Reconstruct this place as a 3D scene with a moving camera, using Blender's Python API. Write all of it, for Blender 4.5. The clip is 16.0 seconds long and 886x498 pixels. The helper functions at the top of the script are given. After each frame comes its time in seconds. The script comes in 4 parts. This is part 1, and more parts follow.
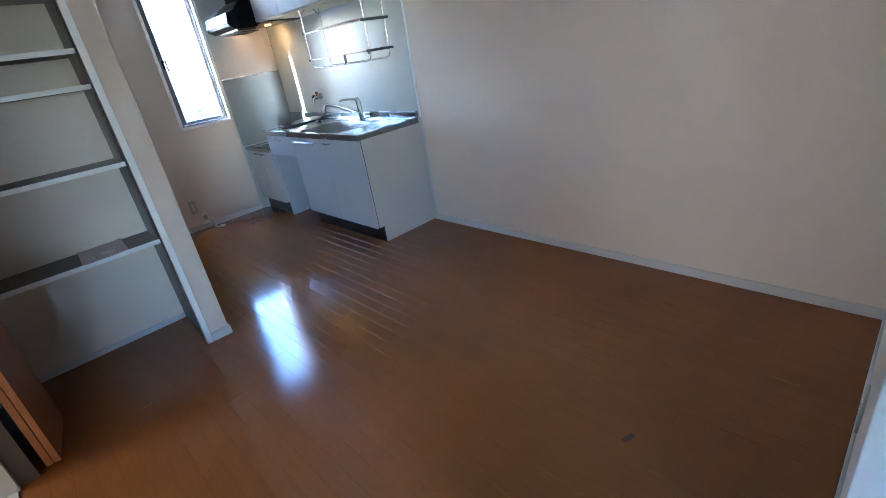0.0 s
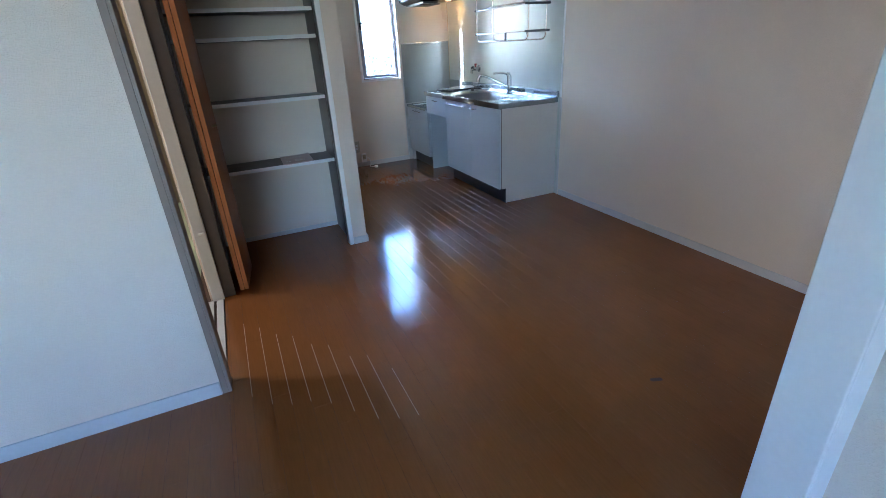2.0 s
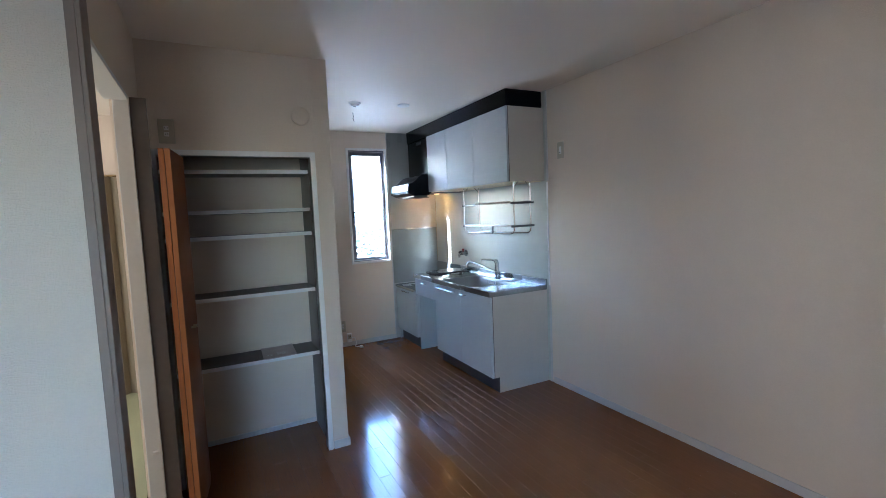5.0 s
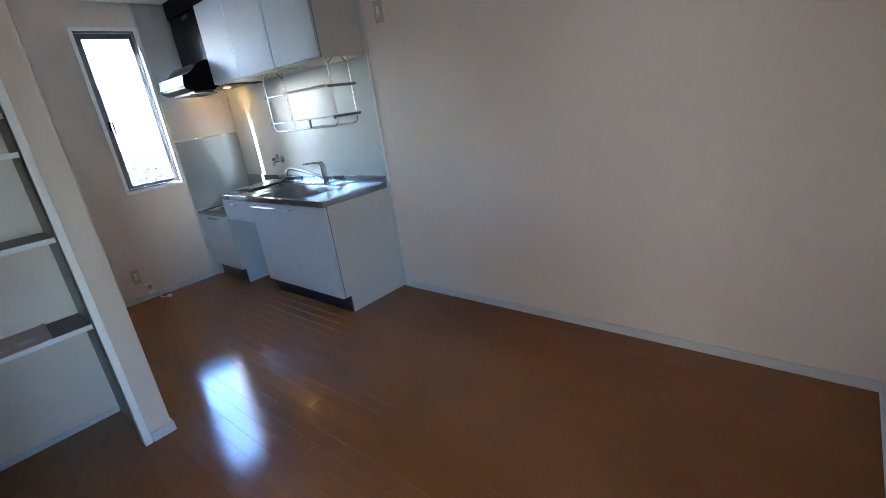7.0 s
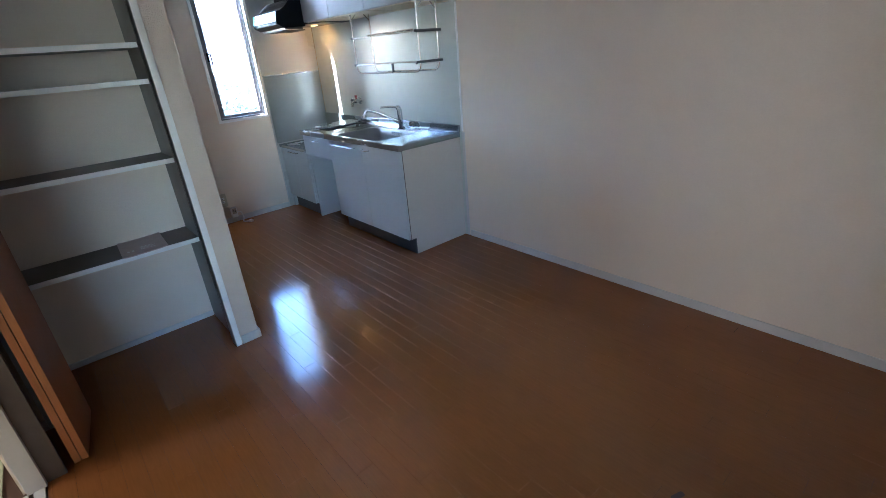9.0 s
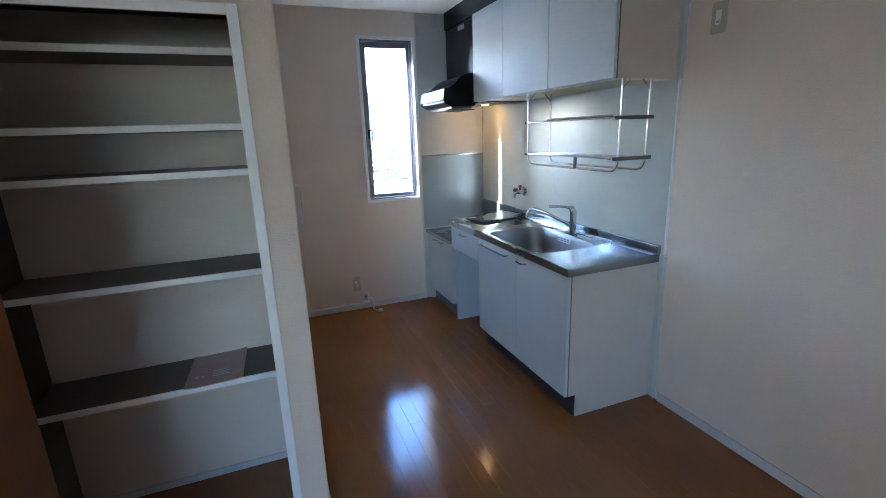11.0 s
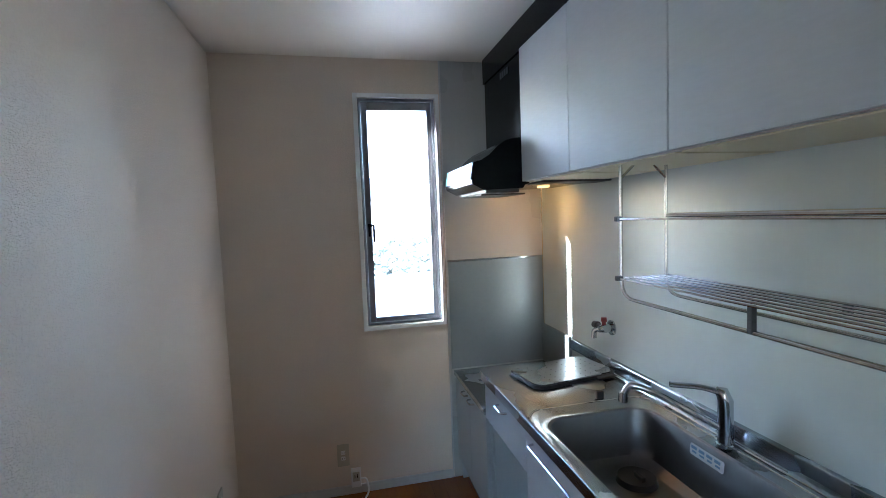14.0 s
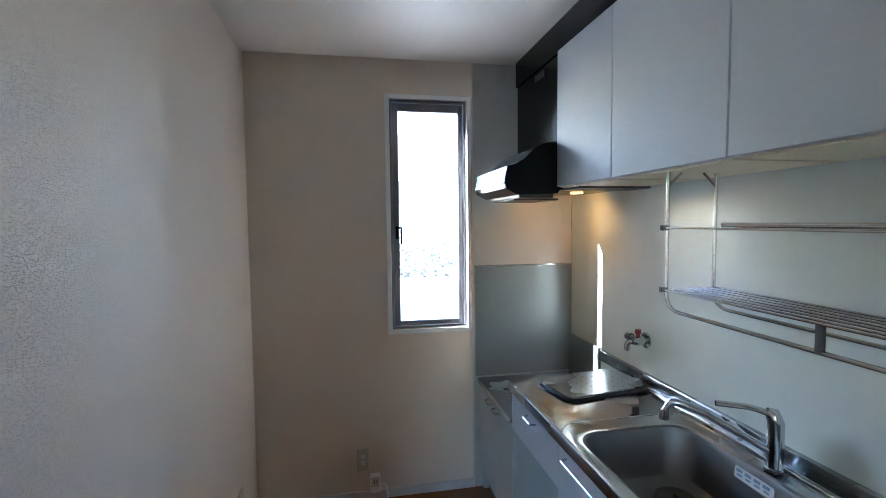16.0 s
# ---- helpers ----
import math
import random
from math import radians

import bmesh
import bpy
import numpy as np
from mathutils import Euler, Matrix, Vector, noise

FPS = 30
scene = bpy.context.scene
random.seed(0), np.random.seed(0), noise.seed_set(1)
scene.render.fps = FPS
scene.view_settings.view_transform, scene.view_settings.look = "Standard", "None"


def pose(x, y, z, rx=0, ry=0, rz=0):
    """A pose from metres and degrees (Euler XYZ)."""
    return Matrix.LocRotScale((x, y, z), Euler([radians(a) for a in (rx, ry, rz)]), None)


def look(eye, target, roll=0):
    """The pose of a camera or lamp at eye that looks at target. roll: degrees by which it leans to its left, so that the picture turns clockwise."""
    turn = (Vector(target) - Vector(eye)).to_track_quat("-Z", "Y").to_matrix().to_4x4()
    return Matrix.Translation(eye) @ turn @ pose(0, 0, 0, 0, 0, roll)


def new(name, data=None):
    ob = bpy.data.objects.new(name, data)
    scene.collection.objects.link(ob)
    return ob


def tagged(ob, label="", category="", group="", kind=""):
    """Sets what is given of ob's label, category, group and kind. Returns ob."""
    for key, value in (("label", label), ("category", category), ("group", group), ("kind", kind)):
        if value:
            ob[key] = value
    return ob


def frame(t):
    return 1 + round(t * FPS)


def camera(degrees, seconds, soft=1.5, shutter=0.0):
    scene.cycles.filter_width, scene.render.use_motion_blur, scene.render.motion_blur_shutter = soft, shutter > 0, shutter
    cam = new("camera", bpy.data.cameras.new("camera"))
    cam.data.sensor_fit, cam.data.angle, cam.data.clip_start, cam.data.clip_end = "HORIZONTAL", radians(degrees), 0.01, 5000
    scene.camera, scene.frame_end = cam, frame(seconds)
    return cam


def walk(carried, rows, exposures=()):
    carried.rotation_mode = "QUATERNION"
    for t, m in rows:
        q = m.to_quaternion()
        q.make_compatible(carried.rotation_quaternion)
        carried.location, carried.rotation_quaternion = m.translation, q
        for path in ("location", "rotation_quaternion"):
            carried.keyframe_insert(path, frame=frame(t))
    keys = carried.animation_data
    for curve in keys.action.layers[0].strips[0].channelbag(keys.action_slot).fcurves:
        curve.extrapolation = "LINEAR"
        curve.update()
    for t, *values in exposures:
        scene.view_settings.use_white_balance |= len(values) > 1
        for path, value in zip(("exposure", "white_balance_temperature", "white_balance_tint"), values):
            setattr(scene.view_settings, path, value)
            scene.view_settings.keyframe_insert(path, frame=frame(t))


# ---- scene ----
cam = camera(88.4, 16.0, soft=0.7)
PATH = [
    (0, (0.027, 0.14, 1.3), (1.217, 1.521, 0.476), -9.4),
    (0.5, (-0.103, -0.093, 1.295), (0.891, 1.441, 0.483), -6.9),
    (1, (-0.143, -0.26, 1.279), (0.746, 1.305, 0.406), -4.1),
    (1.5, (-0.152, -0.332, 1.215), (0.603, 1.242, 0.239), -3.3),
    (2, (-0.191, -0.334, 1.275), (0.541, 1.332, 0.447), -3.3),
    (2.5, (-0.23, -0.361, 1.4), (0.554, 1.41, 0.898), -2.6),
    (3, (-0.252, -0.402, 1.43), (0.589, 1.408, 1.306), -1.9),
    (5.5, (-0.064, -0.024, 1.442), (0.88, 1.728, 1.248), -3.6),
    (6, (0.047, 0.117, 1.421), (1.061, 1.805, 1.071), -6.3),
    (6.5, (0.058, 0.297, 1.412), (1.273, 1.805, 0.913), -7.6),
    (7, (0.102, 0.338, 1.349), (1.499, 1.62, 0.713), -8.1),
    (7.5, (0.083, 0.373, 1.34), (1.578, 1.481, 0.608), -7.3),
    (8, (0.064, 0.342, 1.358), (1.507, 1.489, 0.583), -7.5),
    (8.5, (0.026, 0.306, 1.387), (1.355, 1.573, 0.594), -6.5),
    (9, (-0.037, 0.306, 1.384), (1.132, 1.715, 0.578), -4.9),
    (11.5, (0.643, 1.38, 1.493), (1.288, 3.23, 1.095), -2.2),
    (12, (0.827, 1.624, 1.517), (1.444, 3.506, 1.237), -2.9),
    (12.5, (0.92, 1.885, 1.505), (1.475, 3.796, 1.314), -2.6),
    (13, (1.011, 2.142, 1.511), (1.566, 4.058, 1.356), -1.7),
    (13.5, (1.121, 2.253, 1.514), (1.624, 4.184, 1.377), -2.0),
    (14, (1.136, 2.323, 1.526), (1.566, 4.272, 1.383), -2.2),
    (14.5, (1.113, 2.365, 1.52), (1.495, 4.323, 1.375), -2.3),
    (15, (1.092, 2.378, 1.523), (1.48, 4.334, 1.377), -2.0),
    (15.5, (1.07, 2.373, 1.528), (1.456, 4.331, 1.401), -1.0),
    (16, (1.077, 2.374, 1.523), (1.443, 4.336, 1.402), -0.6),
]
walk(cam, [(t, look(eye, target, roll)) for t, eye, target, roll in PATH],
     exposures=[(0.0, 5.7, 4900, 10), (1.5, 5.65, 4850, 10), (2.5, 5.45, 4900, 10), (9.0, 5.52, 5000, 10), (11.5, 5.46, 4900, 10), (12.5, 5.32, 4950, 10),
                (14.0, 5.12, 5250, 10), (16.0, 5.14, 5350, 10)])

# ---- light ----
SUN_EL, SUN_AZ = radians(26.0), radians(-64.8)
world = bpy.data.worlds.new("sky")
scene.world = world
world.use_nodes = True
wn = world.node_tree
sky = wn.nodes.new("ShaderNodeTexSky")
sky.sky_type, sky.sun_disc = "NISHITA", False
sky.sun_elevation, sky.sun_rotation = SUN_EL, SUN_AZ
wn.links.new(sky.outputs[0], wn.nodes["Background"].inputs[0])
wn.nodes["Background"].inputs[1].default_value = 0.15

sun_data = bpy.data.lights.new("sun", "SUN")
sun_data.energy, sun_data.angle, sun_data.color = 5.0, radians(0.5), (1.0, 0.95, 0.88)
sun_lamp = new("sun", sun_data)
sun_lamp.matrix_world = look((-10, 4.7, 7.2), (-9, 4.23, 6.661))


def area_lamp(name, at, target, w, h, watts, colour):
    data = bpy.data.lights.new(name, "AREA")
    data.shape, data.size, data.size_y, data.energy, data.color = "RECTANGLE", w, h, watts, colour
    ob = new(name, data)
    ob.matrix_world = look(at, target)
    return ob


area_lamp("daylight_south", (-1.8, -3.16, 1.4), (-1.1, 0, 1.6), 1.1, 1.2, 0.085, (0.39, 0.64, 1.0))
# added fill lamp for the passage walls; no window is seen there
area_lamp("side_fill", (-2.55, -1.6, 1.45), (0.9, -0.9, 1.4), 1.3, 1.1, 0.10, (0.39, 0.64, 1.0))
# fill lamp added inside the west room; its window is unseen and blocked
area_lamp("west_fill", (-3.14, 2.9, 1.5), (-0.4, 2.2, 0.3), 1.4, 0.95, 1.85, (1.0, 0.87, 0.70))
area_lamp("hood_bulb_light", (2.13, 4.47, 1.646), (2.22, 4.80, 0.9), 0.06, 0.05, 0.042, (1.0, 0.50, 0.14))

# ---- materials ----


def material(name, base, rough=0.5, metal=0.0, vary=0.06, grain=60.0, blotch=3.0, bump=0.0, bump_scale=250.0,
             stretch=(1, 1, 1), coat=0.0, rough_vary=0.08, per_piece=0.0, spec=0.5, deep=0.002, peaks=False):
    m = bpy.data.materials.new(name)
    m.use_nodes = True
    nt = m.node_tree
    n, link = nt.nodes, nt.links.new
    b = n["Principled BSDF"]
    b.inputs["Roughness"].default_value, b.inputs["Metallic"].default_value = rough, metal
    b.inputs["Coat Weight"].default_value = coat
    b.inputs["Coat Roughness"].default_value = 0.12
    b.inputs["Specular IOR Level"].default_value = spec
    geo = n.new("ShaderNodeNewGeometry")
    mp = n.new("ShaderNodeMapping")
    mp.inputs["Scale"].default_value = stretch
    link(geo.outputs["Position"], mp.inputs["Vector"])
    fine, wide = n.new("ShaderNodeTexNoise"), n.new("ShaderNodeTexNoise")
    fine.inputs["Scale"].default_value, fine.inputs["Detail"].default_value = grain, 4
    wide.inputs["Scale"].default_value, wide.inputs["Detail"].default_value = blotch, 3
    link(mp.outputs[0], fine.inputs["Vector"])
    link(geo.outputs["Position"], wide.inputs["Vector"])
    add = n.new("ShaderNodeMath")
    add.operation = "ADD"
    link(fine.outputs["Fac"], add.inputs[0])
    link(wide.outputs["Fac"], add.inputs[1])
    last = add
    if per_piece:
        info = n.new("ShaderNodeObjectInfo")
        mul = n.new("ShaderNodeMath")
        mul.operation, mul.inputs[2].default_value = "MULTIPLY_ADD", -per_piece / 2
        mul.inputs[1].default_value = per_piece
        link(info.outputs["Random"], mul.inputs[0])
        more = n.new("ShaderNodeMath")
        more.operation = "ADD"
        link(add.outputs[0], more.inputs[0])
        link(mul.outputs[0], more.inputs[1])
        last = more
    ramp = n.new("ShaderNodeMapRange")
    ramp.inputs["From Min"].default_value, ramp.inputs["From Max"].default_value = 0.6, 1.4
    ramp.inputs["To Min"].default_value, ramp.inputs["To Max"].default_value = 1 - vary, 1 + vary
    link(last.outputs[0], ramp.inputs["Value"])
    tint = n.new("ShaderNodeVectorMath")
    tint.operation = "SCALE"
    tint.inputs[0].default_value = base
    link(ramp.outputs[0], tint.inputs["Scale"])
    link(tint.outputs[0], b.inputs["Base Color"])
    if rough_vary:
        rr = n.new("ShaderNodeMapRange")
        rr.inputs["From Min"].default_value, rr.inputs["From Max"].default_value = 0.3, 0.7
        rr.inputs["To Min"].default_value, rr.inputs["To Max"].default_value = max(0.02, rough - rough_vary), min(1, rough + rough_vary)
        link(wide.outputs["Fac"], rr.inputs["Value"])
        link(rr.outputs[0], b.inputs["Roughness"])
    if bump:
        rel = n.new("ShaderNodeTexNoise")
        rel.inputs["Scale"].default_value, rel.inputs["Detail"].default_value = bump_scale, 3
        link(mp.outputs[0], rel.inputs["Vector"])
        bn = n.new("ShaderNodeBump")
        bn.inputs["Strength"].default_value, bn.inputs["Distance"].default_value = bump, deep
        height = rel.outputs["Fac"]
        if peaks:
            top_only = n.new("ShaderNodeMapRange")
            top_only.inputs["From Min"].default_value, top_only.inputs["From Max"].default_value = 0.5, 0.78
            top_only.inputs["To Max"].default_value = 0.5
            link(height, top_only.inputs["Value"])
            height = top_only.outputs[0]
        link(height, bn.inputs["Height"])
        link(bn.outputs[0], b.inputs["Normal"])
    return m


WALLPAPER = material("wallpaper", (0.70, 0.605, 0.505), 0.5, vary=0.04, grain=180, blotch=1.3, bump=0.9, bump_scale=300, deep=0.003,
                     stretch=(0.6, 0.6, 1), rough_vary=0.05, peaks=True)
ROUGH_PAPER = material("rough_wallpaper", (0.70, 0.605, 0.505), 0.5, vary=0.04, grain=180, blotch=1.3, bump=0.9, bump_scale=300, deep=0.0062,
                       stretch=(0.6, 0.6, 1), rough_vary=0.05, peaks=True)
CEILING = material("ceiling_paper", (0.83, 0.77, 0.69), 0.6, vary=0.03, grain=150, blotch=1.5, bump=0.3, bump_scale=150, rough_vary=0.05)
WOOD_FLOOR = material("floor_wood", (0.215, 0.081, 0.021), 0.13, vary=0.13, grain=22, blotch=2.2, stretch=(6, 0.5, 1), bump=0.045, bump_scale=16,
                      rough_vary=0.05, per_piece=0.12)
GROOVE = material("floor_groove", (0.05, 0.02, 0.008), 0.6)
SKIRT = material("skirting_vinyl", (0.55, 0.54, 0.53), 0.5, vary=0.05)
WHITE = material("white_paint", (0.78, 0.78, 0.77), 0.42, vary=0.03, bump=0.05)
GREIGE = material("greige_casing", (0.23, 0.17, 0.13), 0.5, vary=0.05)
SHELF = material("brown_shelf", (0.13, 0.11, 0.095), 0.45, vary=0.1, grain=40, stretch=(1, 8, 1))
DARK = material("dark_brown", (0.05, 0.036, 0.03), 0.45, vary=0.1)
DOORWOOD = material("folding_door_wood", (0.25, 0.085, 0.024), 0.46, spec=0.3, vary=0.16, grain=30, stretch=(5, 5, 0.4), bump=0.04)
DOOREDGE = material("door_edge_wood", (0.48, 0.20, 0.07), 0.4, vary=0.1, grain=30, stretch=(5, 5, 0.4))
MELAMINE = material("cabinet_melamine", (0.46, 0.485, 0.505), 0.58, vary=0.035, grain=20, blotch=2, stretch=(1, 1, 6), rough_vary=0.05, spec=0.26)
CABSIDE = material("cabinet_side", (0.50, 0.45, 0.40), 0.40, vary=0.03)
# warm light bounced off the worktop is put into this cream colour
CREAMLIT = material("bounce_cream", (0.68, 0.60, 0.40), 0.5, vary=0.04)
PRINTBLUE = material("blue_grey_print", (0.16, 0.24, 0.34), 0.4)
KICK = material("black_kickboard", (0.018, 0.018, 0.02), 0.35, vary=0.1)
BLACK = material("black_enamel", (0.008, 0.009, 0.011), 0.17, vary=0.15, spec=0.14)
STEEL = material("stainless_steel", (0.32, 0.35, 0.37), 0.25, metal=1.0, vary=0.05, grain=50, stretch=(14, 0.6, 4), bump=0.03, bump_scale=60, rough_vary=0.06)
BASIN = material("basin_steel", (0.25, 0.25, 0.245), 0.42, metal=1.0, vary=0.06, grain=60, blotch=5, rough_vary=0.05)
CHROME = material("chrome", (0.52, 0.54, 0.56), 0.1, metal=1.0, vary=0.03, rough_vary=0.03)
WIRE = material("rack_steel", (0.62, 0.62, 0.61), 0.18, metal=1.0, vary=0.05, rough_vary=0.04)
GREYCAP = material("grey_plastic", (0.055, 0.055, 0.055), 0.45)
BOARD = material("kitchen_board", (0.48, 0.505, 0.465), 0.33, vary=0.04, grain=10, blotch=2.5, rough_vary=0.015, bump=0.25, bump_scale=90, deep=0.0006)
BOARDTAN = material("kitchen_board_warm", (0.43, 0.43, 0.42), 0.32, vary=0.03)
STEELSHEET = material("steel_sheet", (0.27, 0.29, 0.29), 0.42, metal=0.85, vary=0.04, rough_vary=0.05)
ALU = material("bronze_aluminium", (0.17, 0.17, 0.18), 0.38, metal=0.6, vary=0.06)
PLASTIC = material("ivory_plastic", (0.46, 0.43, 0.34), 0.4, vary=0.03)
WPLASTIC = material("white_plastic", (0.76, 0.76, 0.75), 0.35, vary=0.02)
SCREEN = material("dark_screen", (0.015, 0.016, 0.02), 0.12, vary=0.02)
RUBBER = material("black_rubber", (0.02, 0.02, 0.022), 0.5)
PAPER = material("printed_paper", (0.50, 0.40, 0.37), 0.4, vary=0.12, grain=25)
PAPER_W = material("paper_white", (0.7, 0.68, 0.66), 0.5)
TATAMI = material("tatami", (0.30, 0.31, 0.19), 0.6, vary=0.12, grain=120, stretch=(1, 12, 1), bump=0.2)
BEIGE = material("beige_cloth", (0.38, 0.32, 0.22), 0.8, vary=0.08)
TEAL = material("teal_sticker", (0.03, 0.42, 0.42), 0.4)
RED = material("red_plastic", (0.16, 0.012, 0.012), 0.4)
BRASS = material("aged_brass", (0.45, 0.36, 0.22), 0.3, metal=1.0)
THRESH = material("grey_threshold", (0.24, 0.225, 0.21), 0.5, vary=0.12, grain=30, stretch=(1, 8, 1))
STAIN = material("dark_stain", (0.05, 0.016, 0.008), 0.7)
CONCRETE = material("concrete", (0.55, 0.54, 0.51), 0.85, vary=0.1, grain=8, blotch=0.6)
HOUSE = material("render_wall", (0.62, 0.60, 0.57), 0.8, vary=0.06, grain=4, blotch=0.4)
ROOF = material("roof_tile", (0.05, 0.052, 0.056), 0.6, vary=0.15, grain=6)
# leaf colour is paled to hold the glare outside the window
LEAF = material("glare_paled_leaf", (0.27, 0.285, 0.24), 0.7, vary=0.25, grain=5)

GLASS = bpy.data.materials.new("window_glass")
GLASS.use_nodes = True
_g = GLASS.node_tree
_t, _gl, _mx, _fr = (_g.nodes.new(k) for k in ("ShaderNodeBsdfTransparent", "ShaderNodeBsdfGlossy", "ShaderNodeMixShader", "ShaderNodeFresnel"))
_gl.inputs["Roughness"].default_value = 0.02
_g.links.new(_fr.outputs[0], _mx.inputs[0])
_g.links.new(_t.outputs[0], _mx.inputs[1])
_g.links.new(_gl.outputs[0], _mx.inputs[2])
_g.links.new(_mx.outputs[0], _g.nodes["Material Output"].inputs["Surface"])

BULB = bpy.data.materials.new("lit_bulb_cover")
BULB.use_nodes = True
_b = BULB.node_tree.nodes["Principled BSDF"]
_b.inputs["Base Color"].default_value = (0.9, 0.8, 0.6, 1)
_b.inputs["Emission Color"].default_value = (1.0, 0.50, 0.14, 1)
_b.inputs["Emission Strength"].default_value = 0.09

# ---- building helpers ----


def finish(name, bm, mat, smooth=False):
    me = bpy.data.meshes.new(name)
    bmesh.ops.recalc_face_normals(bm, faces=bm.faces)
    if smooth:
        for f in bm.faces:
            f.smooth = True
    bm.to_mesh(me)
    bm.free()
    me.materials.append(mat)
    if smooth:
        me.set_sharp_from_angle(angle=radians(38))
    return new(name, me)


def part(name, bm, mat, parent=None, label="", smooth=False):
    ob = finish(name, bm, mat, smooth)
    if parent:
        ob.parent = parent
        ob.matrix_parent_inverse = parent.matrix_world.inverted()
    if label:
        tagged(ob, label)
    return ob


def add_box(bm, x0, x1, y0, y1, z0, z1, bevel=0.0, seg=2):
    geo = bmesh.ops.create_cube(bm, size=1)
    vs = geo["verts"]
    for v in vs:
        v.co = Vector((x0 + (v.co.x + 0.5) * (x1 - x0), y0 + (v.co.y + 0.5) * (y1 - y0), z0 + (v.co.z + 0.5) * (z1 - z0)))
    if bevel:
        edges = {e for v in vs for e in v.link_edges}
        bmesh.ops.bevel(bm, geom=list(edges), offset=bevel, segments=seg, affect="EDGES", profile=0.5)
    return bm


def box(x0, x1, y0, y1, z0, z1, bevel=0.0, seg=2):
    return add_box(bmesh.new(), x0, x1, y0, y1, z0, z1, bevel, seg)


def boxes(rows, bevel=0.0):
    bm = bmesh.new()
    for r in rows:
        add_box(bm, *r, bevel)
    return bm


def rounded_path(points, radius, steps=6):
    """Points of a bent tube: the inner corners rounded."""
    pts = [Vector(p) for p in points]
    out = [pts[0]]
    for a, b, c in zip(pts, pts[1:], pts[2:]):
        u, v = (a - b), (c - b)
        r = min(radius, u.length * 0.49, v.length * 0.49)
        p, q = b + u.normalized() * r, b + v.normalized() * r
        for i in range(steps + 1):
            s = i / steps
            out.append(p * (1 - s) ** 2 + b * 2 * s * (1 - s) + q * s ** 2)
    out.append(pts[-1])
    return out


def add_tube(bm, points, r, sides=10, radii=None):
    pts = [Vector(p) for p in points]
    rings = []
    ref = None
    for i, p in enumerate(pts):
        d = (pts[min(i + 1, len(pts) - 1)] - pts[max(i - 1, 0)]).normalized()
        if ref is None:
            ref = d.orthogonal().normalized()
        ref = (ref - d * ref.dot(d)).normalized()
        side = d.cross(ref)
        rr = radii[i] if radii else r
        rings.append([bm.verts.new(p + (ref * math.cos(k * math.tau / sides) + side * math.sin(k * math.tau / sides)) * rr) for k in range(sides)])
    for a, b in zip(rings, rings[1:]):
        for k in range(sides):
            bm.faces.new((a[k], a[(k + 1) % sides], b[(k + 1) % sides], b[k]))
    bm.faces.new(rings[0])
    bm.faces.new(rings[-1])
    return bm


def tube(points, r, sides=10, radii=None):
    return add_tube(bmesh.new(), points, r, sides, radii)


def add_rounded_slab(bm, cx, cy, sx, sy, z0, z1, r, n=6):
    """An upright slab with rounded corners in plan."""
    ring = []
    for qx, qy, a0 in ((1, 1, 0), (-1, 1, 90), (-1, -1, 180), (1, -1, 270)):
        for i in range(n + 1):
            a = radians(a0 + 90 * i / n)
            ring.append((cx + qx * (sx / 2 - r) + r * math.cos(a), cy + qy * (sy / 2 - r) + r * math.sin(a)))
    lo = [bm.verts.new((x, y, z0)) for x, y in ring]
    hi = [bm.verts.new((x, y, z1)) for x, y in ring]
    bm.faces.new(hi)
    bm.faces.new(lo[::-1])
    for i in range(len(ring)):
        j = (i + 1) % len(ring)
        bm.faces.new((lo[i], lo[j], hi[j], hi[i]))
    return bm


def prism_y(profile, y0, y1):
    """A profile in x and z drawn out along y."""
    bm = bmesh.new()
    a = [bm.verts.new((x, y0, z)) for x, z in profile]
    b = [bm.verts.new((x, y1, z)) for x, z in profile]
    bm.faces.new(a)
    bm.faces.new(b[::-1])
    for i in range(len(a)):
        j = (i + 1) % len(a)
        bm.faces.new((a[i], a[j], b[j], b[i]))
    return bm


def thing(name, at, label, category, group=""):
    ob = new(name)
    ob.empty_display_size = 0.1
    ob.location = at
    bpy.context.view_layer.update()
    return tagged(ob, label, category, group)


def setting(name, bm, mat, label, category):
    return tagged(finish(name, bm, mat), label, category, kind="structure")


# ---- the shell ----
H = 2.38
XE, YN, YC, XK, XW, YP = 2.30, 4.835, 2.645, 0.53, -0.43, 1.41

setting("wall_east", box(XE, XE + 0.15, -3.35, YN + 0.15, 0, H), WALLPAPER, "off-white textured wallpaper wall beside the kitchen", "wall")
WX0, WX1, WZ0, WZ1 = 1.252, 1.672, 0.935, 2.175
setting("wall_north", boxes([(XK - 0.1, WX0, YN, YN + 0.15, 0, H), (WX1, XE, YN, YN + 0.15, 0, H),
                             (WX0, WX1, YN, YN + 0.15, 0, WZ0), (WX0, WX1, YN, YN + 0.15, WZ1, H)]), WALLPAPER,
        "off-white wallpaper wall with a narrow window", "wall")
setting("wall_kitchen_west", box(0.43, XK, YC, YN, 0, H, 0.004), ROUGH_PAPER, "textured off-white wall between pantry and kitchen", "wall")
CX0, CX1, CZ, CB = -0.375, 0.402, 1.802, 3.11
setting("wall_pantry_front", boxes([(XW, CX0, YC, YC + 0.055, 0, H), (CX0, CX1, YC, YC + 0.055, CZ, H), (CX1, 0.43, YC, YC + 0.055, 0, H)]), WALLPAPER,
        "off-white wall above an open pantry", "wall")
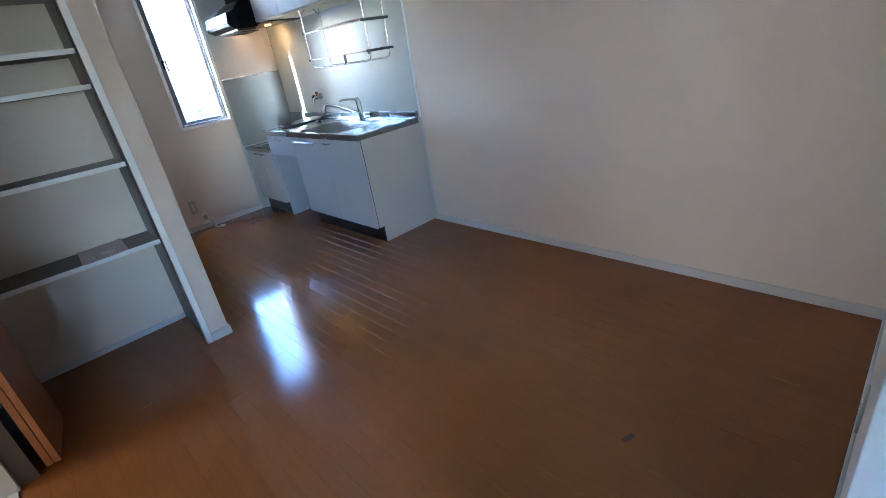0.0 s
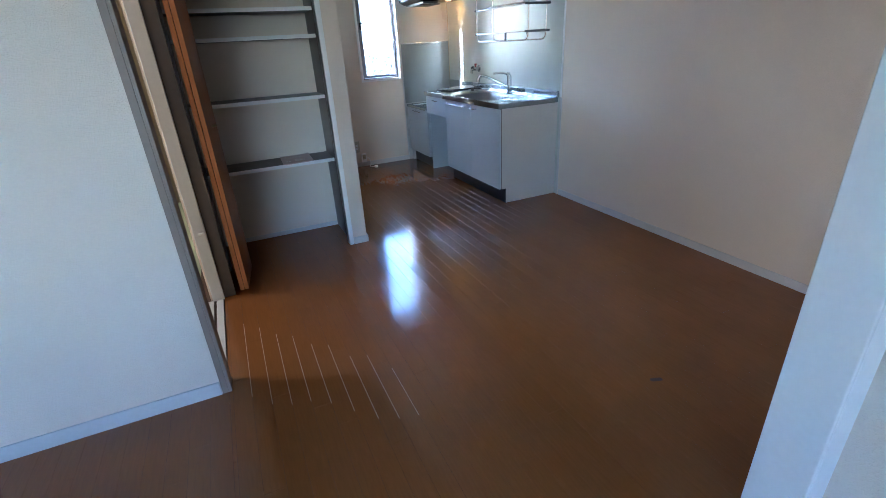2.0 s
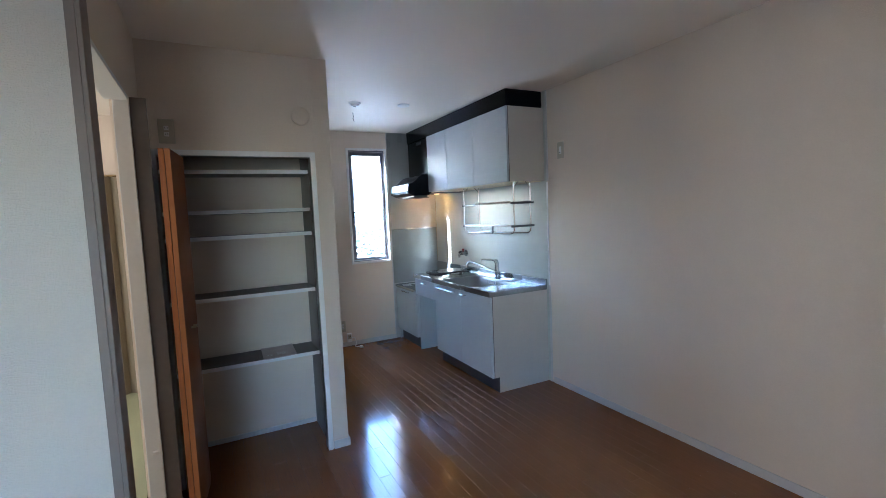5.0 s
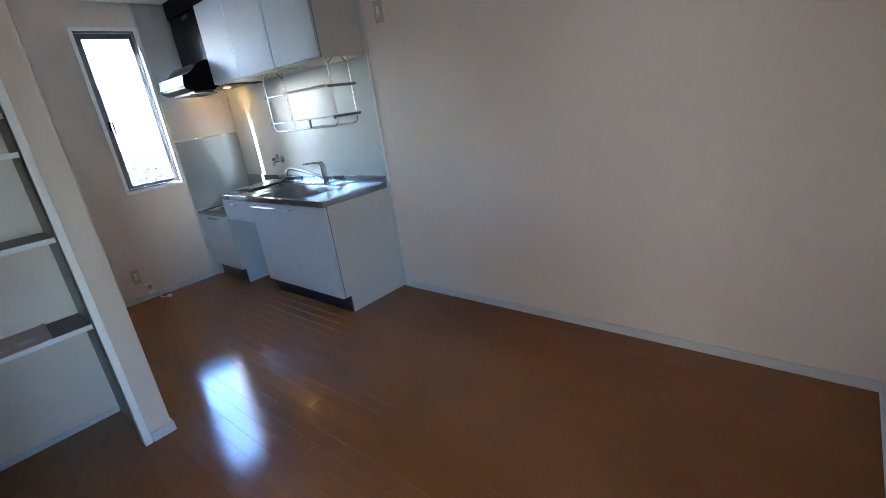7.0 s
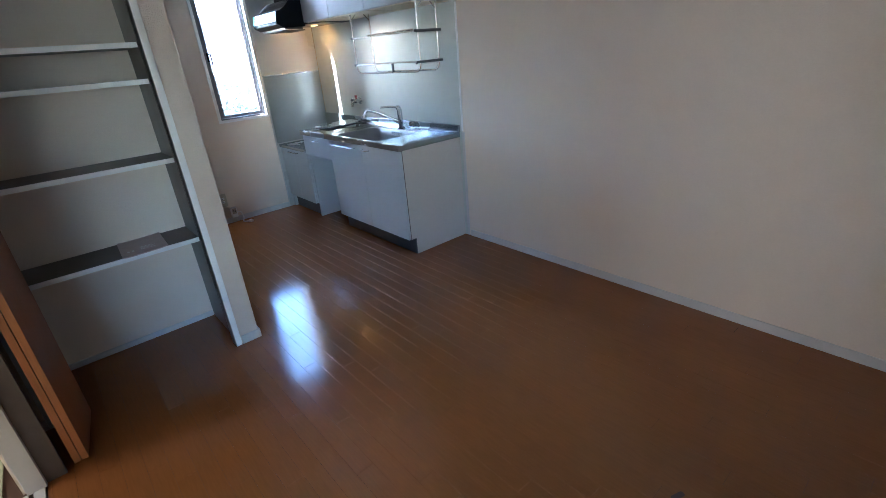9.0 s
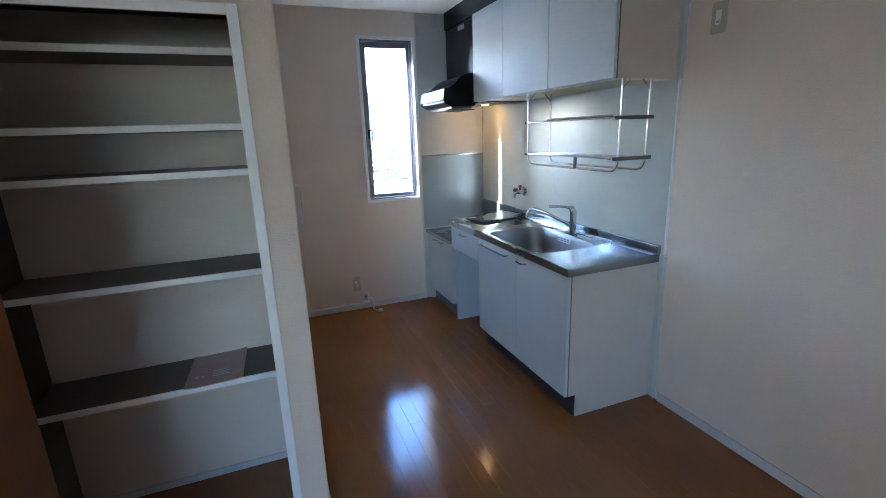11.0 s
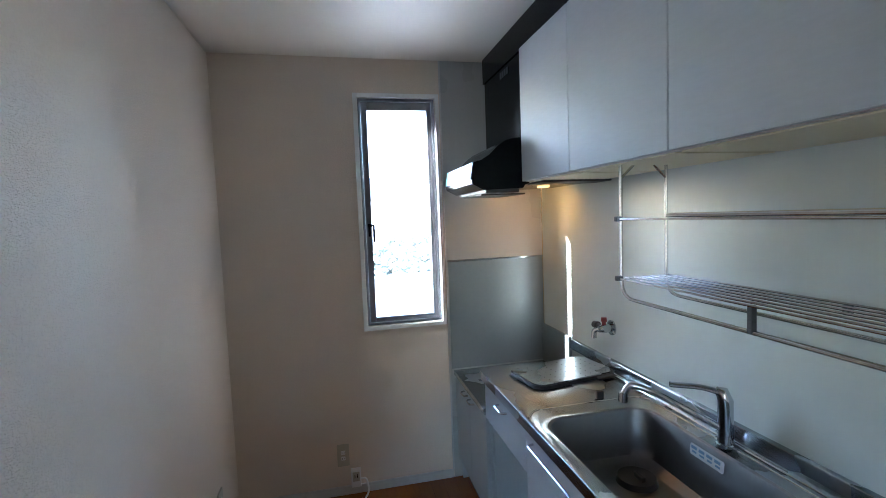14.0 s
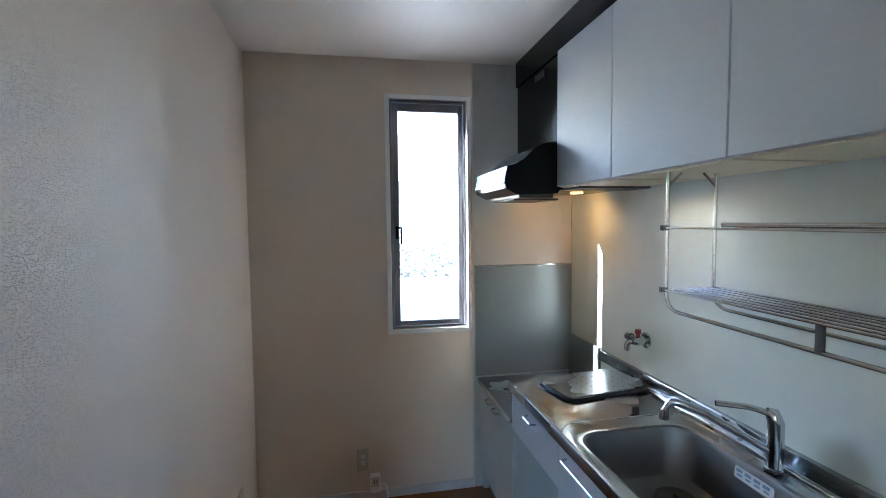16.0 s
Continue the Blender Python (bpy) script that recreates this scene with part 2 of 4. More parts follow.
setting("wall_pantry_back", box(-0.5, 0.43, CB, CB + 0.06, 0, H), WALLPAPER, "plain white back wall of the pantry", "wall")
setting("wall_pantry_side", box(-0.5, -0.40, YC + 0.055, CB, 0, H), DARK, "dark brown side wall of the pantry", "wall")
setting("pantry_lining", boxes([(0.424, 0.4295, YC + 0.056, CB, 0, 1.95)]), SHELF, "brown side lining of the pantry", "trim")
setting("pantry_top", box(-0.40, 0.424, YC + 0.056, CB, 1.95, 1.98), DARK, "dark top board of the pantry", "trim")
DY0, DY1, DZ = 1.50, 2.264, 1.985
setting("wall_west", boxes([(-0.50, XW, YP + 0.09, DY0, 0, H), (-0.50, XW, DY1 + 0.02, YC + 0.05, 0, H), (-0.50, XW, DY0, DY1 + 0.02, DZ + 0.02, H)]), WALLPAPER,
        "off-white wall with a doorway to the next room", "wall")
setting("wall_partition", box(-2.6, XW, YP, YP + 0.09, 0, H), WALLPAPER, "bluish-lit white wall next to a doorway", "wall")
SX, SY0, SY1 = 0.852, 0.0, 0.112
setting("wall_stub", box(SX, XE, SY0 + 0.004, SY1 - 0.002, 0, H), WALLPAPER, "white wall stub that ends in a painted casing", "wall")
setting("wall_passage", box(0.935, 1.05, -3.2, SY0 + 0.004, 0, H), WALLPAPER, "bluish-lit white wall of the passage", "wall")
setting("wall_south", boxes([(-2.75, -2.4, -3.35, -3.2, 0, H), (-1.2, XE, -3.35, -3.2, 0, H), (-2.4, -1.2, -3.35, -3.2, 2.05, H), (-2.4, -1.2, -3.35, -3.2, 0, 0.7)]), WALLPAPER,
        "plain white wall around a wide window", "wall")
setting("wall_far_west", boxes([(-2.75, -2.6, -3.2, -2.3, 0, H), (-2.75, -2.6, -0.9, YP, 0, H), (-2.75, -2.6, -2.3, -0.9, 0, 0.85), (-2.75, -2.6, -2.3, -0.9, 2.05, H)]), WALLPAPER,
        "unseen plain white wall with an added window opening", "wall")
# sheet added out of view so that no sun enters the made-up opening
side_blocker = thing("sun_blocker", (-2.7, -1.6, 0.85), "unseen opaque sheet added to block sun at a side window", "blind")
part("blocker_sheet", box(-2.735, -2.725, -2.3, -0.9, 0.85, 2.05), BEIGE, side_blocker)
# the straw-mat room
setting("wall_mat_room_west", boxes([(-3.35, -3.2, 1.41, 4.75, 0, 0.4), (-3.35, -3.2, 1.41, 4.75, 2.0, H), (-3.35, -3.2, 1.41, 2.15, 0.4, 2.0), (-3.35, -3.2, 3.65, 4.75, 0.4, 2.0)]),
        WALLPAPER, "unseen plain wall with an added window opening", "wall")
# unseen opaque sheet added to keep the sun out of this opening
blind = thing("sun_blocker", (-3.3, 2.9, 0.4), "unseen opaque sheet added to block sun at a window", "blind")
part("blocker_sheet", box(-3.335, -3.325, 2.15, 3.65, 0.4, 2.0), BEIGE, blind)
setting("wall_mat_room_north", box(-3.2, -0.5, 4.6, 4.75, 0, H), WALLPAPER, "plain white wall of the straw-mat room", "wall")
setting("wall_mat_room_south", box(-3.2, -2.6, YP, YP + 0.09, 0, H), WALLPAPER, "plain white wall of the straw-mat room", "wall")
setting("wall_mat_room_east", box(-0.5, 0.43, CB + 0.06, 4.75, 0, H), WALLPAPER, "plain white wall of the straw-mat room", "wall")
setting("ceiling", box(-3.35, XE + 0.15, -3.35, YN + 0.15, H, H + 0.12), CEILING, "matt off-white papered ceiling", "ceiling")
setting("floor", box(-3.35, XE + 0.15, -3.35, YN + 0.15, -0.2, -0.0035), GROOVE, "orange-brown glossy plank floor", "floor")
setting("floor_mats", box(-3.2, -0.56, YP + 0.09, 4.6, -0.003, 0.004), TATAMI, "pale green woven straw mat floor", "floor")

# skirting boards
SK = 0.05
skirts = [(XE - 0.009, XE, SY1, 2.745, 0, SK), (XK, 1.705, YN - 0.009, YN, 0, SK), (XK, XK + 0.009, YC + 0.02, YN - 0.009, 0, SK),
          (0.437, XK + 0.009, YC - 0.009, YC, 0, SK), (XK, XK + 0.009, YC, YC + 0.02, 0, SK),
          (-0.40, 0.42, CB - 0.009, CB, 0, 0.032), (-2.6, XW - 0.026, YP - 0.009, YP, 0, SK + 0.012), (0.926, 0.935, -3.2, SY0 - 0.013, 0, SK),
          (SX + 0.02, XE - 0.009, SY1 - 0.002, SY1 + 0.007, 0, SK), (XW, XW + 0.008, DY1 + 0.03, YC, 0, SK), (XW + 0.008, CX0 - 0.03, YC - 0.008, YC, 0, SK)]
for r in skirts:
    setting("baseboard", box(*r, 0.002), SKIRT, "pale grey vinyl skirting board", "baseboard")

# casings
setting("trim", boxes([(CX0 - 0.03, CX0, YC - 0.008, YC + 0.06, 0, CZ + 0.03), (CX1, CX1 + 0.03, YC - 0.008, YC + 0.06, 0, CZ + 0.03),
                       (CX0, CX1, YC - 0.008, YC + 0.06, CZ, CZ + 0.03)], 0.002), WHITE, "white painted frame round the pantry opening", "trim")
setting("trim", boxes([(-0.488, XW + 0.002, DY1, DY1 + 0.022, 0, DZ + 0.02), (-0.515, XW + 0.002, DY0 - 0.02, DY1, DZ, DZ + 0.02)], 0.002), WHITE,
        "white painted doorway frame", "trim")
setting("trim", boxes([(XW, XW + 0.012, YP - 0.006, DY0, 0, H - 0.002), (XW - 0.024, XW, YP - 0.006, YP - 0.0005, 0, H - 0.002)], 0.002), GREIGE, "greige doorway edge board", "trim")
setting("trim", boxes([(SX - 0.016, SX, SY0 - 0.012, SY1, 0, H), (SX, 0.934, SY0 - 0.012, SY0 + 0.004, 0, H)], 0.003), WHITE, "white painted casing on the end of a wall", "trim")
setting("trim", box(XW, XW + 0.064, DY1 + 0.0225, DY1 + 0.039, 0, DZ + 0.02, 0.001), SHELF, "dark brown side of the doorway frame", "trim")
setting("threshold", box(-0.6, SX - 0.016, 0.02, 0.10, -0.003, 0.005, 0.002), THRESH, "grey wooden threshold strip in the floor", "trim")
setting("door_sill", boxes([(-0.56, -0.53, DY0, DY1, -0.003, 0.006), (-0.515, -0.485, DY0, DY1, -0.003, 0.006), (-0.47, -0.435, DY0, DY1, -0.003, 0.006)], 0.001), SKIRT,
        "metal sliding rail in the doorway floor", "trim")

# ---- kitchen window ----
win = tagged(new("window_1"), "narrow bronze-framed casement window with white casing", "window", kind="structure")
win.location = (1.46, YN, WZ0)
bpy.context.view_layer.update()
part("window_casing", boxes([(1.228, WX0, YN - 0.012, YN + 0.05, 0.912, 2.197), (WX1, 1.694, YN - 0.012, YN + 0.05, 0.912, 2.197),
                             (WX0, WX1, YN - 0.012, YN + 0.05, WZ1, 2.197), (WX0, WX1, YN - 0.012, YN + 0.05, 0.912, WZ0)], 0.002), WHITE, win, "white painted casing")
FX0, FX1, FZ0, FZ1 = WX0, WX1, WZ0, WZ1
part("window_frame", boxes([(FX0, FX0 + 0.014, YN + 0.02, YN + 0.13, FZ0, FZ1), (FX1 - 0.014, FX1, YN + 0.02, YN + 0.13, FZ0, FZ1),
                            (FX0 + 0.014, FX1 - 0.014, YN + 0.02, YN + 0.13, FZ1 - 0.014, FZ1), (FX0 + 0.014, FX1 - 0.014, YN + 0.02, YN + 0.13, FZ0, FZ0 + 0.012)], 0.001), ALU, win, "dark aluminium frame")
SX0, SX1, SZ0, SZ1 = FX0 + 0.016, FX1 - 0.016, FZ0 + 0.014, FZ1 - 0.016
sash = part("sash", boxes([(SX0, SX0 + 0.034, YN + 0.03, YN + 0.06, SZ0, SZ1), (SX1 - 0.026, SX1, YN + 0.03, YN + 0.06, SZ0, SZ1),
                           (SX0 + 0.034, SX1 - 0.026, YN + 0.03, YN + 0.06, SZ1 - 0.042, SZ1), (SX0 + 0.034, SX1 - 0.026, YN + 0.03, YN + 0.06, SZ0, SZ0 + 0.026)], 0.003), ALU, win, "dark aluminium sash")
pane = part("pane", box(SX0 + 0.03, SX1 - 0.022, YN + 0.043, YN + 0.047, SZ0 + 0.022, SZ1 - 0.038), GLASS, sash)
pane.visible_shadow = False
part("window_latch", boxes([(SX0 + 0.012, SX0 + 0.024, YN + 0.018, YN + 0.03, 1.43, 1.50), (SX0 + 0.008, SX0 + 0.046, YN + 0.006, YN + 0.018, 1.485, 1.497),
                            (SX0 + 0.036, SX0 + 0.046, YN + 0.006, YN + 0.018, 1.40, 1.49)], 0.002), BLACK, sash, "dark cam latch handle")

# ---- wall boards round the stove ----
boards = thing("kitchen_wall_boards", (XE, 4.0, 0), "pale grey glossy kitchen wall boards behind sink and stove", "wall panel")
part("side_board", box(XE - 0.005, XE, 2.782, YN - 0.005, 0, H - 0.002), BOARD, boards, "pale grey-green glossy board")
part("back_board", box(1.708, XE - 0.005, YN - 0.005, YN, 0, H - 0.002), BOARDTAN, boards, "warm grey board")
part("steel_sheet", box(1.715, XE - 0.006, YN - 0.008, YN - 0.005, 0.648, 1.266), STEELSHEET, boards, "brushed grey steel sheet")
part("joint_strip", box(1.712, XE - 0.006, YN - 0.011, YN - 0.005, 1.266, 1.276, 0.001), CHROME, boards)
part("joint_strip", box(1.700, 1.708, YN - 0.010, YN, 0.05, H - 0.002, 0.001), SKIRT, boards)
part("joint_strip", box(XE - 0.009, XE - 0.005, YN - 0.009, YN - 0.005, 0.66, 1.66, 0.001), BRASS, boards)
part("edge_strip", box(XE - 0.012, XE, 2.772, 2.7815, 0.815, 1.655, 0.002), WHITE, boards, "bright metal edge strip")
part("edge_strip", box(XE - 0.008, XE, 2.762, 2.782, 0, 0.81, 0.002), SKIRT, boards, "grey edge strip")
part("edge_strip", box(XE - 0.008, XE, 2.762, 2.782, 1.66, H - 0.002, 0.002), SKIRT, boards, "grey edge strip")

# ---- sink unit ----
CY0, CY1, CXF, CT = 2.81, 4.285, 1.735, 0.81


def bow_handle(parent, x, y0, y1, z, r=0.004, out=0.025):
    pts = rounded_path([(x, y0, z), (x - out, y0 + 0.006, z), (x - out, y1 - 0.006, z), (x, y1, z)], 0.012)
    return part("handle", tube(pts, r, 8), CHROME, parent, "chrome bow handle", True)


unit = thing("sink_unit", (2.0, 3.5, 0), "pale grey melamine sink base cabinet with open knee space", "kitchen cabinet")
part("side_panel", boxes([(CXF + 0.022, XE - 0.006, CY0, CY0 + 0.018, 0.125, 0.775), (CXF + 0.065, XE - 0.006, CY0, CY0 + 0.018, 0, 0.125)]), CABSIDE, unit, "warm white end panel")
part("edge_band", box(CXF + 0.018, CXF + 0.022, CY0, CY0 + 0.018, 0.125, 0.775), SHELF, unit, "dark brown edge band")
part("side_panel", boxes([(CXF + 0.03, XE - 0.006, 3.775, 3.793, 0.125, 0.775), (CXF + 0.076, XE - 0.006, 3.775, 3.793, 0, 0.125)]), MELAMINE, unit)
part("side_panel", boxes([(CXF + 0.03, XE - 0.006, CY1 - 0.045, CY1 - 0.025, 0, 0.775)]), MELAMINE, unit)
part("bottom_panel", box(CXF + 0.022, XE - 0.006, CY0 + 0.018, 3.775, 0.125, 0.14), CABSIDE, unit)
part("back_panel", box(XE - 0.02, XE - 0.006, 3.793, CY1 - 0.045, 0, 0.775), MELAMINE, unit)
part("kickboard", box(CXF + 0.06, CXF + 0.075, CY0 + 0.002, 3.793, 0, 0.124), KICK, unit, "black recessed kickboard")
for y0, y1, h0, h1 in ((CY0 + 0.002, 3.289, 3.19, 3.275), (3.292, 3.79, 3.39, 3.73)):
    d = part("door", box(CXF, CXF + 0.018, y0, y1, 0.125, 0.768, 0.0025), MELAMINE, unit, "pale grey cabinet door")
    bow_handle(d, CXF, h0, h1, 0.738)
d = part("drawer_front", box(CXF, CXF + 0.018, 3.793, CY1 - 0.02, 0.60, 0.768, 0.0025), MELAMINE, unit, "pale grey drawer front")
bow_handle(d, CXF, 3.985, 4.075, 0.738)

# steel worktop with a bowl
top = thing("sink_worktop", (2.0, 3.5, 0.77), "stainless steel worktop with a deep rounded sink bowl", "sink")
TX0 = CXF - 0.012
BX, BY, BSX, BSY = 1.985, 3.445, 0.40, 0.62


def ring_of(cx, cy, sx, sy, r, n, z):
    out = []
    for qx, qy, a0 in ((1, 1, 0), (-1, 1, 90), (-1, -1, 180), (1, -1, 270)):
        for i in range(n + 1):
            a = radians(a0 + 90 * i / n)
            out.append(Vector((cx + qx * (sx / 2 - r) + r * math.cos(a), cy + qy * (sy / 2 - r) + r * math.sin(a), z)))
    return out


def worktop():
    bm = bmesh.new()
    n = 8
    m = 4 * (n + 1)
    hole = ring_of(BX, BY, BSX + 0.075, BSY + 0.085, 0.105, n, CT)
    x0, x1, y0, y1 = TX0, XE - 0.012, CY0 - 0.008, CY1
    outer = []
    for p in hole:
        d = Vector((p.x - BX, p.y - BY))
        sx = ((x1 - BX) if d.x > 0 else (BX - x0)) / max(abs(d.x), 1e-6)
        sy = ((y1 - BY) if d.y > 0 else (BY - y0)) / max(abs(d.y), 1e-6)
        s = min(sx, sy)
        outer.append(Vector((BX + d.x * s, BY + d.y * s, CT)))
    # snap the nearest ring points to the slab's corners
    for cx in (x0, x1):
        for cy in (y0, y1):
            i = min(range(m), key=lambda k: (outer[k] - Vector((cx, cy, CT))).length)
            outer[i] = Vector((cx, cy, CT))
    loops = [[v - Vector((0, 0, 0.036)) for v in outer], [v - Vector((0, 0, 0.003)) for v in outer], outer, hole,
             ring_of(BX, BY, BSX + 0.06, BSY + 0.07, 0.10, n, CT - 0.005), ring_of(BX, BY, BSX + 0.02, BSY + 0.02, 0.09, n, CT - 0.006)]
    rows = [[bm.verts.new(v) for v in l] for l in loops]
    for a, b in zip(rows, rows[1:]):
        for k in range(m):
            bm.faces.new((a[k], a[(k + 1) % m], b[(k + 1) % m], b[k]))
    return bm


def bowl():
    bm = bmesh.new()
    n = 8
    m = 4 * (n + 1)
    loops = [ring_of(BX, BY, BSX + 0.02, BSY + 0.02, 0.09, n, CT - 0.006), ring_of(BX, BY, BSX + 0.004, BSY + 0.004, 0.085, n, CT - 0.010),
             ring_of(BX, BY, BSX - 0.005, BSY - 0.005, 0.083, n, CT - 0.022), ring_of(BX, BY, BSX - 0.03, BSY - 0.03, 0.08, n, CT - 0.14),
             ring_of(BX, BY, BSX - 0.05, BSY - 0.05, 0.075, n, CT - 0.165), ring_of(BX, BY, BSX - 0.09, BSY - 0.09, 0.06, n, CT - 0.176),
             ring_of(BX + 0.06, BY + 0.16, 0.16, 0.16, 0.079, n, CT - 0.184)]
    rows = [[bm.verts.new(v) for v in l] for l in loops]
    for a, b in zip(rows, rows[1:]):
        for k in range(m):
            bm.faces.new((a[k], a[(k + 1) % m], b[(k + 1) % m], b[k]))
    bm.faces.new(rows[-1])
    return bm


part("worktop", worktop(), STEEL, top, "brushed steel top", True)
part("sink_bowl", bowl(), BASIN, top, "deep stained steel bowl", True)
part("front_lip", box(TX0 - 0.002, TX0 + 0.012, CY0 - 0.008, CY1, CT - 0.002, CT + 0.005, 0.0025), STEEL, top)
part("splashback", boxes([(XE - 0.026, XE - 0.005, CY0 - 0.008, CY1 + 0.2, CT - 0.002, CT + 0.05), (XE - 0.05, XE - 0.026, CY0 - 0.004, CY1, CT - 0.002, CT + 0.012)], 0.004), STEEL, top, "raised steel upstand")
bm = bmesh.new()
bmesh.ops.create_cone(bm, cap_ends=True, segments=36, radius1=0.066, radius2=0.06, depth=0.018, matrix=pose(BX + 0.06, BY + 0.16, CT - 0.174))
drain = part("drain_cover", bm, GREYCAP, top, "dark round drain cover", True)
part("drain_grip", box(BX + 0.052, BX + 0.066, BY + 0.12, BY + 0.165, CT - 0.166, CT - 0.150, 0.003), RUBBER, drain)
bm = bmesh.new()
add_rounded_slab(bm, 0, 0, 0.13, 0.035, 0, 0.001, 0.006)
bmesh.ops.transform(bm, matrix=pose(BX + 0.1885, 3.45, CT - 0.04, 0, -83, 0) @ pose(0, 0, 0, 0, 0, 90), verts=bm.verts)
sticker = part("sticker", bm, SKIRT, top, "pale oval maker's sticker")
part("overflow_knob", boxes([(2.048, 2.078, 3.845, 3.857, CT, CT + 0.028)], 0.003), GREYCAP, top, "small grey stop")
ridge = rounded_path([(BX - 0.245, BY + 0.33, CT), (BX - 0.20, BY + 0.385, CT), (BX + 0.245, BY + 0.385, CT), (BX + 0.247, BY - 0.36, CT), (BX + 0.215, BY - 0.385, CT)], 0.07)
part("drip_ridge", tube(ridge, 0.0035, 8), CHROME, top, "bright pressed ridge round the bowl", True)
part("upstand_ridge", tube([(XE - 0.052, CY0, CT + 0.004), (XE - 0.052, CY1 - 0.01, CT + 0.004)], 0.004, 8), CHROME, top, "bright pressed ridge at the wall", True)
bm = bmesh.new()
for i in range(4):
    add_box(bm, -0.052 + 0.03 * i, -0.03 + 0.03 * i, -0.011, -0.002, 0.001, 0.0016)
    add_box(bm, -0.052 + 0.03 * i, -0.034 + 0.03 * i, 0.003, 0.009, 0.001, 0.0016)
bmesh.ops.transform(bm, matrix=pose(BX + 0.1885, 3.45, CT - 0.04, 0, -83, 0) @ pose(0, 0, 0, 0, 0, 90), verts=bm.verts)
part("print", bm, PRINTBLUE, sticker, "blue-grey unreadable print")

# faucet
fau = thing("kitchen_faucet", (2.222, 3.43, CT), "chrome single-lever kitchen mixer tap on the worktop", "faucet")
part("base", tube([(2.222, 3.43, CT), (2.222, 3.43, CT + 0.008), (2.222, 3.43, CT + 0.01), (2.221, 3.43, CT + 0.14), (2.212, 3.435, CT + 0.165), (2.20, 3.44, CT + 0.173)], 0.02, 20,
                  [0.026, 0.026, 0.021, 0.021, 0.019, 0.008]), CHROME, fau, "", True)
part("spout", tube(rounded_path([(2.21, 3.437, CT + 0.055), (2.06, 3.535, CT + 0.145), (2.0, 3.575, CT + 0.165), (1.985, 3.585, CT + 0.125)], 0.04), 0.011, 14), CHROME, fau, "curved chrome spout", True)
part("spout_tip", tube([(1.9852, 3.585, CT + 0.135), (1.984, 3.586, CT + 0.105)], 0.0145, 16), CHROME, fau, "", True)
lev = bmesh.new()
add_tube(lev, rounded_path([(2.21, 3.435, CT + 0.158), (2.17, 3.462, CT + 0.178), (2.095, 3.51, CT + 0.178)], 0.03), 0.0125, 12, None)
for v in lev.verts:
    v.co.z = CT + 0.168 + (v.co.z - CT - 0.168) * 0.65
part("lever", lev, CHROME, fau, "flat chrome lever", True)

# wall tap stub
val = thing("washer_valve", (XE - 0.005, 4.13, 1.0), "small chrome wall valve with a red and dark grip", "valve")
VY = 4.125
part("body", tube([(XE - 0.005, VY, 1.0), (XE - 0.010, VY, 1.0), (XE - 0.012, VY, 1.0), (XE - 0.05, VY, 1.0), (XE - 0.07, VY, 0.998)], 0.018, 18, [0.034, 0.034, 0.018, 0.021, 0.014]), CHROME, val, "", True)
part("outlet_pipe", tube(rounded_path([(XE - 0.045, VY, 1.0), (XE - 0.078, VY + 0.025, 0.99), (XE - 0.08, VY + 0.027, 0.955)], 0.012), 0.012, 12), CHROME, val, "", True)
part("grip", tube([(XE - 0.045, VY, 1.015), (XE - 0.045, VY, 1.03), (XE - 0.045, VY, 1.032), (XE - 0.045, VY, 1.05)], 0.01, 14, [0.009, 0.009, 0.014, 0.012]), RED, val, "red grip", True)
part("grip", tube([(XE - 0.05, VY + 0.02, 1.005), (XE - 0.05, VY + 0.04, 1.005), (XE - 0.05, VY + 0.042, 1.005), (XE - 0.05, VY + 0.07, 1.005)], 0.01, 14, [0.01, 0.01, 0.018, 0.016]), RUBBER, val, "black grip", True)

# perforated steel plate
plate = thing("drainer_plate", (0, 0, 0), "perforated steel drainer plate with black rubber rim", "drainer tray")
bm = bmesh.new()
add_rounded_slab(bm, 0, 0, 0.41, 0.25, CT + 0.002, CT + 0.016, 0.05)
part("rim", bm, RUBBER, plate, "black rubber rim")
bm = bmesh.new()
add_rounded_slab(bm, 0, 0, 0.398, 0.238, CT + 0.014, CT + 0.021, 0.046)
part("plate", bm, STEEL, plate, "perforated steel plate")
bm = bmesh.new()
for i in range(9):
    for j in range(7):
        bmesh.ops.create_cone(bm, cap_ends=True, segments=6, radius1=0.0028, radius2=0.002, depth=0.0015,
                              matrix=pose(-0.16 + 0.04 * i, -0.095 + 0.033 * j - (0.016 if i % 2 else 0), CT + 0.0216))
tagged(part("holes", bm, GREYCAP, plate), kind="stuff")
part("handle", box(0.08, 0.17, -0.15, -0.12, CT + 0.003, CT + 0.014, 0.005), RUBBER, plate, "black rubber lug")

plate.matrix_world = pose(2.05, 4.135, 0.001, 0, 0, 10)

# ---- stove unit ----
SYA, SYB, ST = CY1 - 0.02, YN - 0.012, 0.64
stove = thing("stove_cabinet", (2.0, 4.55, 0), "low pale grey stove base cabinet with steel top", "kitchen cabinet")
part("body", boxes([(CXF + 0.02, XE - 0.006, SYA, SYA + 0.018, 0.125, ST - 0.03), (CXF + 0.065, XE - 0.006, SYA, SYA + 0.018, 0, 0.125), (CXF + 0.02, XE - 0.006, SYB - 0.018, SYB, 0.0, ST - 0.03), (CXF + 0.02, XE - 0.006, SYA + 0.018, SYB - 0.018, 0.125, 0.14)]), MELAMINE, stove)
part("kickboard", box(CXF + 0.05, CXF + 0.064, SYA, SYB - 0.018, 0, 0.124), KICK, stove, "black recessed kickboard")
